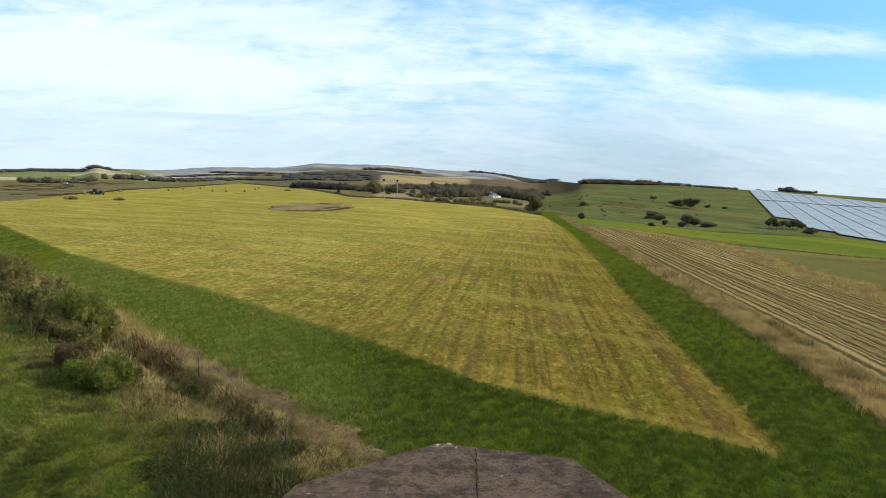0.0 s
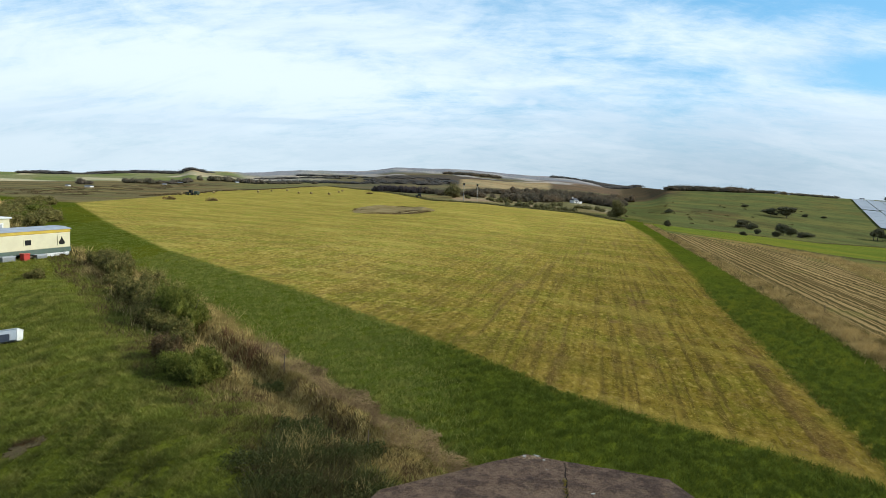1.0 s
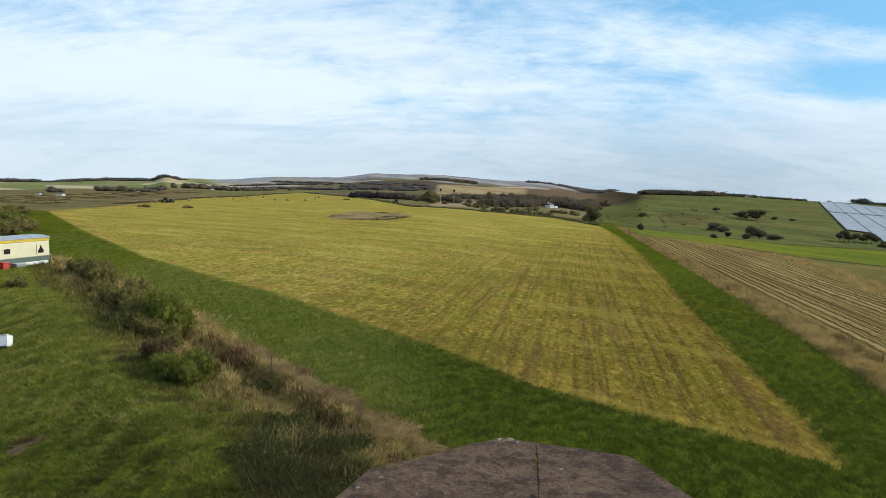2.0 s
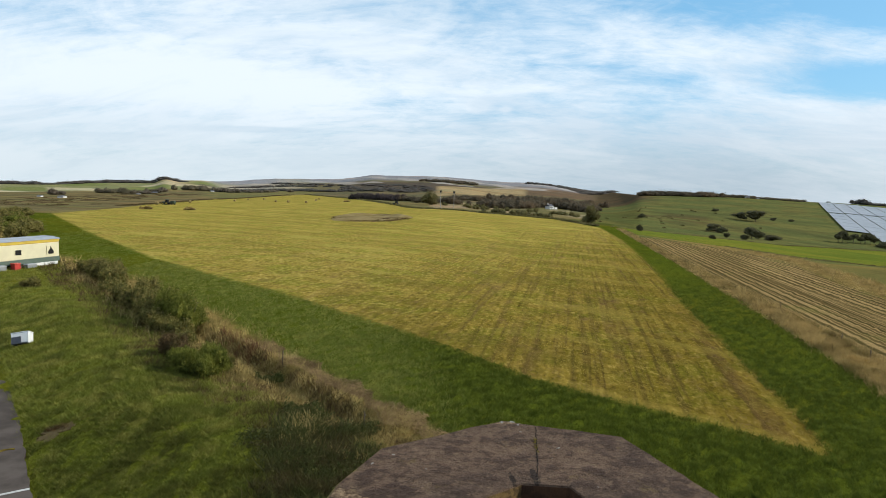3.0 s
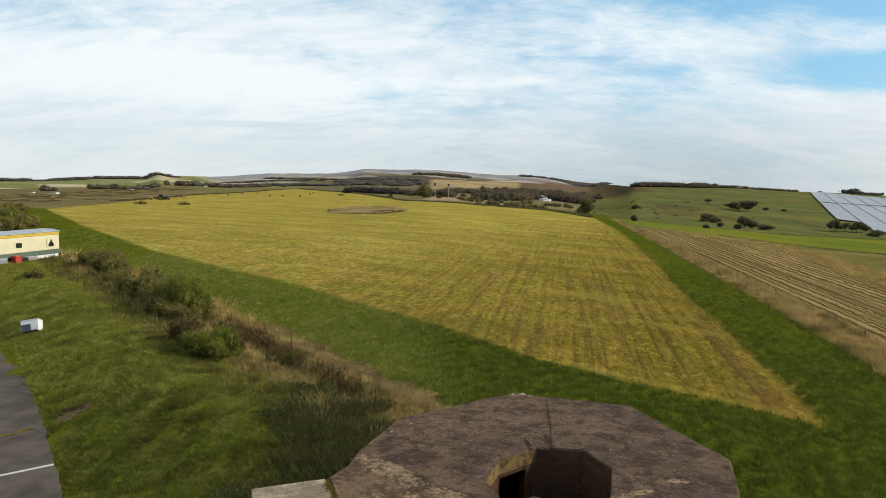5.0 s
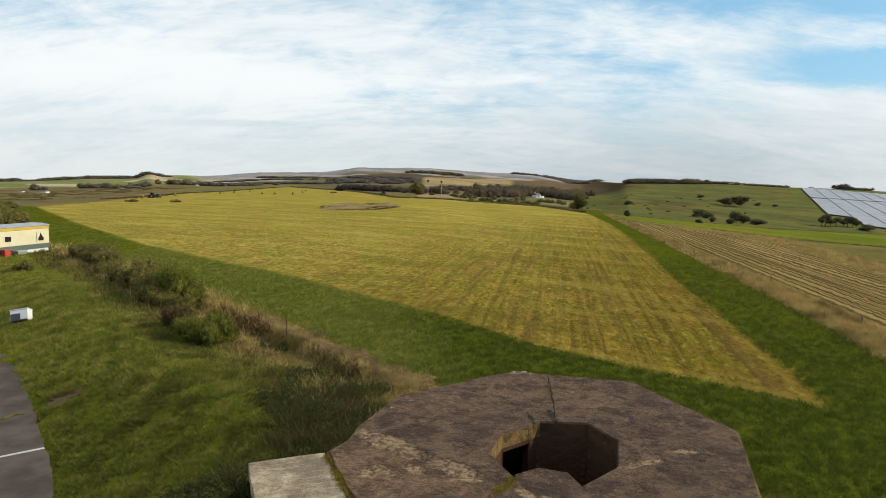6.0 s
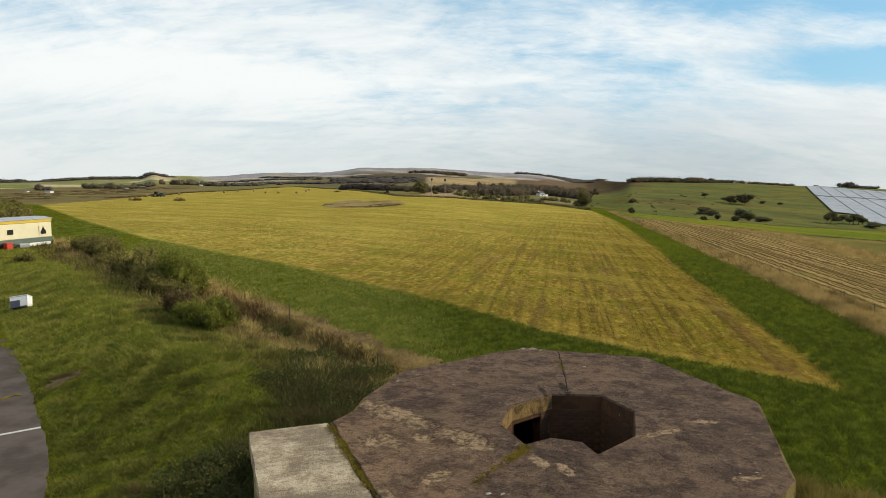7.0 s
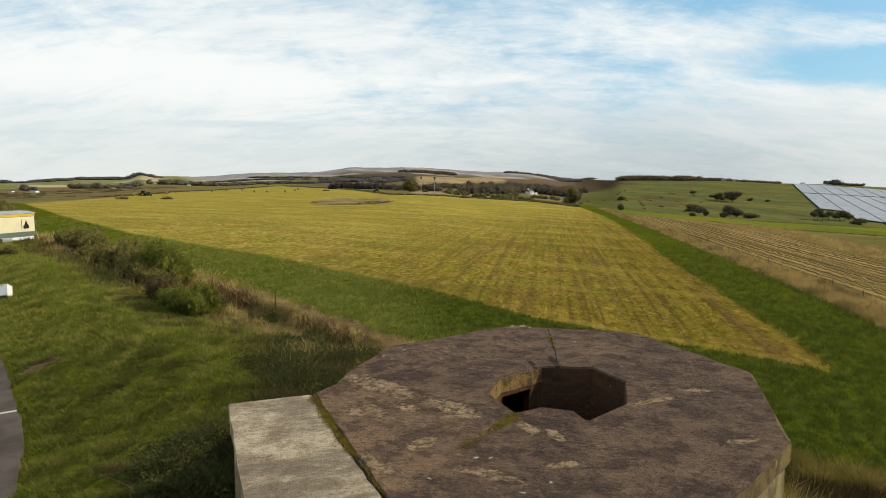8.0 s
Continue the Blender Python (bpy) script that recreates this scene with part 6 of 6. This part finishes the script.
def patchy(x, y, scale, seed):
    return 0.5 + 0.5 * np.sin(x / scale + 2.1 * np.sin(y / scale * 0.7 + seed)) * np.sin(y / scale * 1.1 + 1.7 * np.sin(x / scale * 0.6 + 2 * seed))


parts_ = ([], [])
for x0, x1, y0, y1, n, cnt, h, w in ((-19, 0, 8, 24, 60000, 8, 0.072, 0.021), (-26, -6, 20, 38, 30000, 6, 0.095, 0.036), (-45, -14, 34, 62, 20000, 4, 0.09, 0.045)):
    x, y = scatter(in_bank, x0, x1, y0, y1, n * 2)
    k = RNG.random(len(x)) < 0.65 + 0.35 * patchy(x, y, 1.6, 1)
    x, y = x[k], y[k]
    darker = y + 0.25 * x + RNG.normal(0, 2.2, len(x)) + 3 * (patchy(x, y, 1.3, 7) - 0.5) < 16.5
    for side, where in ((0, ~darker), (1, darker)):
        parts_[side].append(tufts(x[where], y[where], cnt, h * 1.25, w, 1.2, 0.17, 0.11))
soup("bank_grass", np.concatenate(parts_[0]), M_BANK, "long tussocky green grass on the bank", "grass", "stuff")
soup("darker_bank_grass", np.concatenate(parts_[1]), M_DARKGRASS, "darker grass on the bank near the pillbox", "grass", "stuff")

parts_ = ([], [])
for x0, x1, y0, y1, n, cnt, h, w in ((-8, 24, 8, 38, 90000, 6, 0.11, 0.030), (-30, 28, 26, 72, 70000, 6, 0.11, 0.042), (-60, 36, 48, 112, 60000, 4, 0.055, 0.06), (-110, 48, 95, 200, 16000, 3, 0.05, 0.10)):
    x, y = scatter(in_green, x0, x1, y0, y1, int(n * 1.6))
    k = RNG.random(len(x)) < (0.6 + 0.4 * patchy(x, y, 1.1, 3)) * np.clip((y1 - y) / (0.45 * (y1 - y0)), 0, 1) * np.clip(0.25 + (y - y0) / 10, 0, 1)
    x, y = x[k], y[k]
    west = x + 0.2 * y < 4.5 + RNG.normal(0, 1.2, len(x))
    for side, where in ((0, west), (1, ~west)):
        parts_[side].append(tufts(x[where], y[where], cnt, h, w, 1.0, 0.14, 0.075))
soup("pale_margin_grass", np.concatenate(parts_[0]), M_PALEGRASS, "short paler green grass between ditch and hay", "grass", "stuff")
soup("margin_grass", np.concatenate(parts_[1]), M_GRASS, "short lush green grass round the hay field", "grass", "stuff")

# cut hay lying in rows
parts_ = []
cr, sr = math.cos(ROW_TURN), math.sin(ROW_TURN)
for y0, y1, n, size in ((20, 36, 70000, 0.12), (34, 60, 90000, 0.17), (58, 110, 70000, 0.30)):
    x, y = scatter(lambda a, b: sdf(FIELD, a, b) > 0.1, -0.55 * y1, 0.45 * y1, y0, y1, n)
    across = x * cr - y * sr
    k = RNG.random(len(x)) < (0.25 + 0.75 * np.clip(0.5 + 0.9 * np.sin(across * 2 * np.pi / 1.05 + 0.9 * np.sin(y * 0.09)), 0, 1)) * np.clip(1.5 * patchy(x, y, 0.28, 6) + 0.05, 0, 1)
    parts_.append(strewn(x[k], y[k], size, -ROW_TURN))
soup("cut_hay", np.concatenate(parts_), M_STRAW, "yellow cut hay lying in rows", "hay", "stuff")

# tall dead grass
parts_ = []
for x0, x1, y0, y1, n, cnt, h, w in ((-14, 2, 15, 32, 15000, 8, 0.24, 0.020), (-40, -8, 28, 66, 9000, 7, 0.38, 0.032), (-110, -36, 58, 165, 9000, 5, 0.7, 0.12)):
    x, y = scatter(lambda a, b: ((sdf(ROUGH, a, b) > -0.5) | dead_belt(a, b)) & clear_of_concrete(a, b), x0, x1, y0, y1, n)
    k = RNG.random(len(x)) < (0.10 + 0.90 * patchy(x, y, 0.62, 5) ** 1.6)
    parts_.append(tufts(x[k], y[k], cnt, h, w, 0.9, 0.2, 0.30))
soup("bank_dead_grass", np.concatenate(parts_), M_DEAD, "tall straw-brown dead grass on the bank", "dry grass", "stuff")
# flattened straw on the field side of it
x, y = scatter(lambda a, b: straw_strip(a, b) & (sdf(FIELD, a, b) < -0.3), -14, 1.5, 16, 36, 130000)
soup("flattened_straw", strewn(x, y, 0.17, 0.7, 0.10), M_BROWNSTRAW, "flattened brown straw beside the ditch", "straw", "stuff")
# tall red-brown docks on the lip of the ditch
t = RNG.random(70)
x = -12.2 + 4.0 * t + RNG.normal(0, 0.35, 70)
y = 32.2 - 4.3 * t + RNG.normal(0, 0.35, 70)
soup("dock_stalks", tufts(x, y, 6, 0.42, 0.035, 0.4, 0.14, 0.4), M_DOCK, "tall red-brown dead dock stalks by the ditch", "weeds", "stuff")
# brown weeds and docks below it
parts_ = []
for x0, x1, y0, y1, n, cnt, h, w in ((-14, 1, 14, 30, 26000, 7, 0.17, 0.032), (-40, -8, 28, 62, 13000, 6, 0.34, 0.05)):
    x, y = scatter(lambda a, b: (sdf(ROUGH, a, b) > -1.8) & (bank_side(a, b) > -2.3) & clear_of_concrete(a, b), x0, x1, y0, y1, n)
    k = RNG.random(len(x)) < 0.9 * (1 - patchy(x, y, 0.62, 5)) ** 0.9
    parts_.append(tufts(x[k], y[k], cnt, h, w, 0.8, 0.2))
soup("bank_weeds", np.concatenate(parts_), M_WEED, "dark brown weeds below the dead grass", "weeds", "stuff")
parts_ = []
for x0, x1, y0, y1, n, cnt, h, w in ((14, 34, 18, 56, 9000, 10, 0.32, 0.024), (22, 52, 54, 195, 11000, 8, 0.34, 0.05)):
    x, y = scatter(lambda a, b: sdf(MARGIN, a, b) > -0.1, x0, x1, y0, y1, n * 3)
    parts_.append(tufts(x, y, cnt, h, w, 0.8, 0.25, 0.8))
x, y = scatter(lambda a, b: sdf(BANK2, a, b) > 0, 32, 60, 20, 132, 9000)
parts_.append(tufts(x, y, 9, 0.38, 0.05, 0.8, 0.4, 1.5))
x, y = scatter(lambda a, b: sdf(MARGIN, a, b) > -0.2, 14, 52, 18, 190, 60000)
k = RNG.random(len(x)) < np.clip(1.6 * patchy(x, y, 0.7, 2) - 0.9, 0, 1) + np.clip(1.8 * patchy(x, y, 0.35, 4) - 1.3, 0, 1)
soup("margin_weeds", tufts(x[k], y[k], 7, 0.34, 0.04, 0.9, 0.16, 0.5), M_WEED, "dark brown weeds in the dry grass along the fence", "weeds", "stuff")
soup("margin_dead_grass", np.concatenate(parts_), M_DRY, "tall straw-brown grass along the fence", "dry grass", "stuff")

# rank weeds in the lee of the pillbox
LEE = [(-1.4, 18.6), (-2.2, 20.3), (-4.2, 21.6), (-5.4, 21.4), (-5.6, 20.0), (-5.4, 17.5), (-5.0, 15.0), (-5.8, 12.8), (-5.4, 10.0), (-3.2, 8.0), (-3.8, 10.8), (-2.5, 12.2), (-1.4, 15.2)]
x, y = scatter(lambda a, b: (sdf(LEE, a, b) > 0.9 * patchy(a, b, 0.5, 9)) & clear_of_concrete(a, b), -8, 0, 8, 22.5, 22000)
k = RNG.random(len(x)) < 0.25 + 0.6 * patchy(x, y, 0.55, 4)
soup("lee_weeds", tufts(x[k], y[k], 9, 0.24, 0.04, 1.1, 0.14, 0.13), M_NETTLE, "rank dark weeds in the lee of the pillbox", "weeds", "stuff")

x, y = scatter(lambda a, b: (sdf(LEE, a, b) > 0.3) & clear_of_concrete(a, b), -8, 0, 17.8, 22.5, 1500)
k = RNG.random(len(x)) < 1.4 * patchy(x, y, 0.4, 11) - 0.3
soup("lee_dead_grass", tufts(x[k], y[k], 9, 0.27, 0.022, 0.9, 0.14, 0.3), M_DEAD, "tufts of dead grass among the rank weeds", "dry grass", "stuff")

# nettles under the pillbox wall
spots = [(-4.2, 17.6, 1.2), (-3.0, 16.6, 1.3), (-5.2, 18.5, 1.0), (-2.2, 17.7, 1.1), (-5.2, 13.2, 1.2), (-4.6, 10.8, 1.0), (-3.4, 14.6, 1.2), (-2.0, 15.6, 1.0), (-4.6, 20.8, 0.9), (-3.4, 19.6, 1.0), (-2.8, 20.4, 0.7), (-4.9, 21.4, 0.6), (-7.2, 25.2, 0.4)]
for k, (x, y, w) in enumerate(spots):
    top = thing("nettle_clump", pose(x, y, gz(x, y)), "dark green nettle clump beside the concrete wall", "nettles", "nettle clumps")
    soup("leaves", leaf_cloud(3400, 0.07, [(0, 0, 0.05, w, w * 0.8, 0.20), (0.4, 0.3, 0.05, w * 0.6, w * 0.5, 0.28), (-0.4, 0.2, 0.05, w * 0.3, w * 0.3, 0.34)], 300 + k), M_NETTLE, parent=top)

# unmown grass at the foot of the wall
for n, name, cnt, h, mat, label in ((900, "wall_foot_grass", 12, 0.34, M_DRY, "long dry grass at the foot of the concrete wall"),
                                    (2600, "wall_foot_turf", 12, 0.24, M_DARKGRASS, "rank green grass at the foot of the concrete wall")):
    a = RNG.uniform(0, 1, n)
    x = np.where(a < 0.5, 6.15 - 2.0 * a, 5.15 - 5.3 * (a - 0.5)) + np.abs(RNG.normal(0, 0.45, n))
    y = np.where(a < 0.5, 12.6 - 7.2 * a, 9.0 - 5.8 * (a - 0.5)) - np.abs(RNG.normal(0, 0.12, n))
    soup(name, tufts(x, y, cnt, h, 0.022, 0.9, 0.14, 0.4), mat, label, "dry grass" if mat is M_DRY else "grass", "stuff")
# overgrown brink beside the wall: dry grass above, dark blades added as its shade below
t = RNG.random(1500)
x, y = 6.7 + 3.4 * t + RNG.normal(0, 0.12, 1500), 14.15 - 1.35 * t + RNG.normal(0, 0.24, 1500)
soup("brink_grass", tufts(x, y, 12, 0.26, 0.024, 0.9, 0.16, 0.35), M_HAYGREEN, "rank half-dry grass along the brink beside the wall", "dry grass", "stuff")
t = RNG.random(1900)
x, y = 6.3 + 3.4 * t + RNG.normal(0, 0.12, 1900), 13.0 - 1.5 * t + RNG.normal(0, 0.42, 1900)
soup("brink_shade", tufts(x, y, 10, 0.20, 0.04, 0.8, 0.16, 0.35), M_BRINKSHADE, "dark blades added as the shade under the grassy brink", "weeds", "stuff")
# dark brambles beside the porch
for x, y, w in ((-5.3, 12.1, 0.75), (-4.75, 11.1, 0.7), (-4.9, 13.2, 0.55)):
    top = thing("bramble", pose(x, y, gz(x, y)), "dark leafy bramble in the shade of the porch", "bush", "brambles")
    soup("leaves", leaf_cloud(4200, 0.06, [(0, 0, 0.1, w, w * 0.8, 0.42), (0.35, 0.3, 0.1, w * 0.6, w * 0.5, 0.55), (-0.35, -0.1, 0.1, w * 0.5, w * 0.5, 0.36)], 500 + int(10 * w)), M_NETTLE, parent=top)
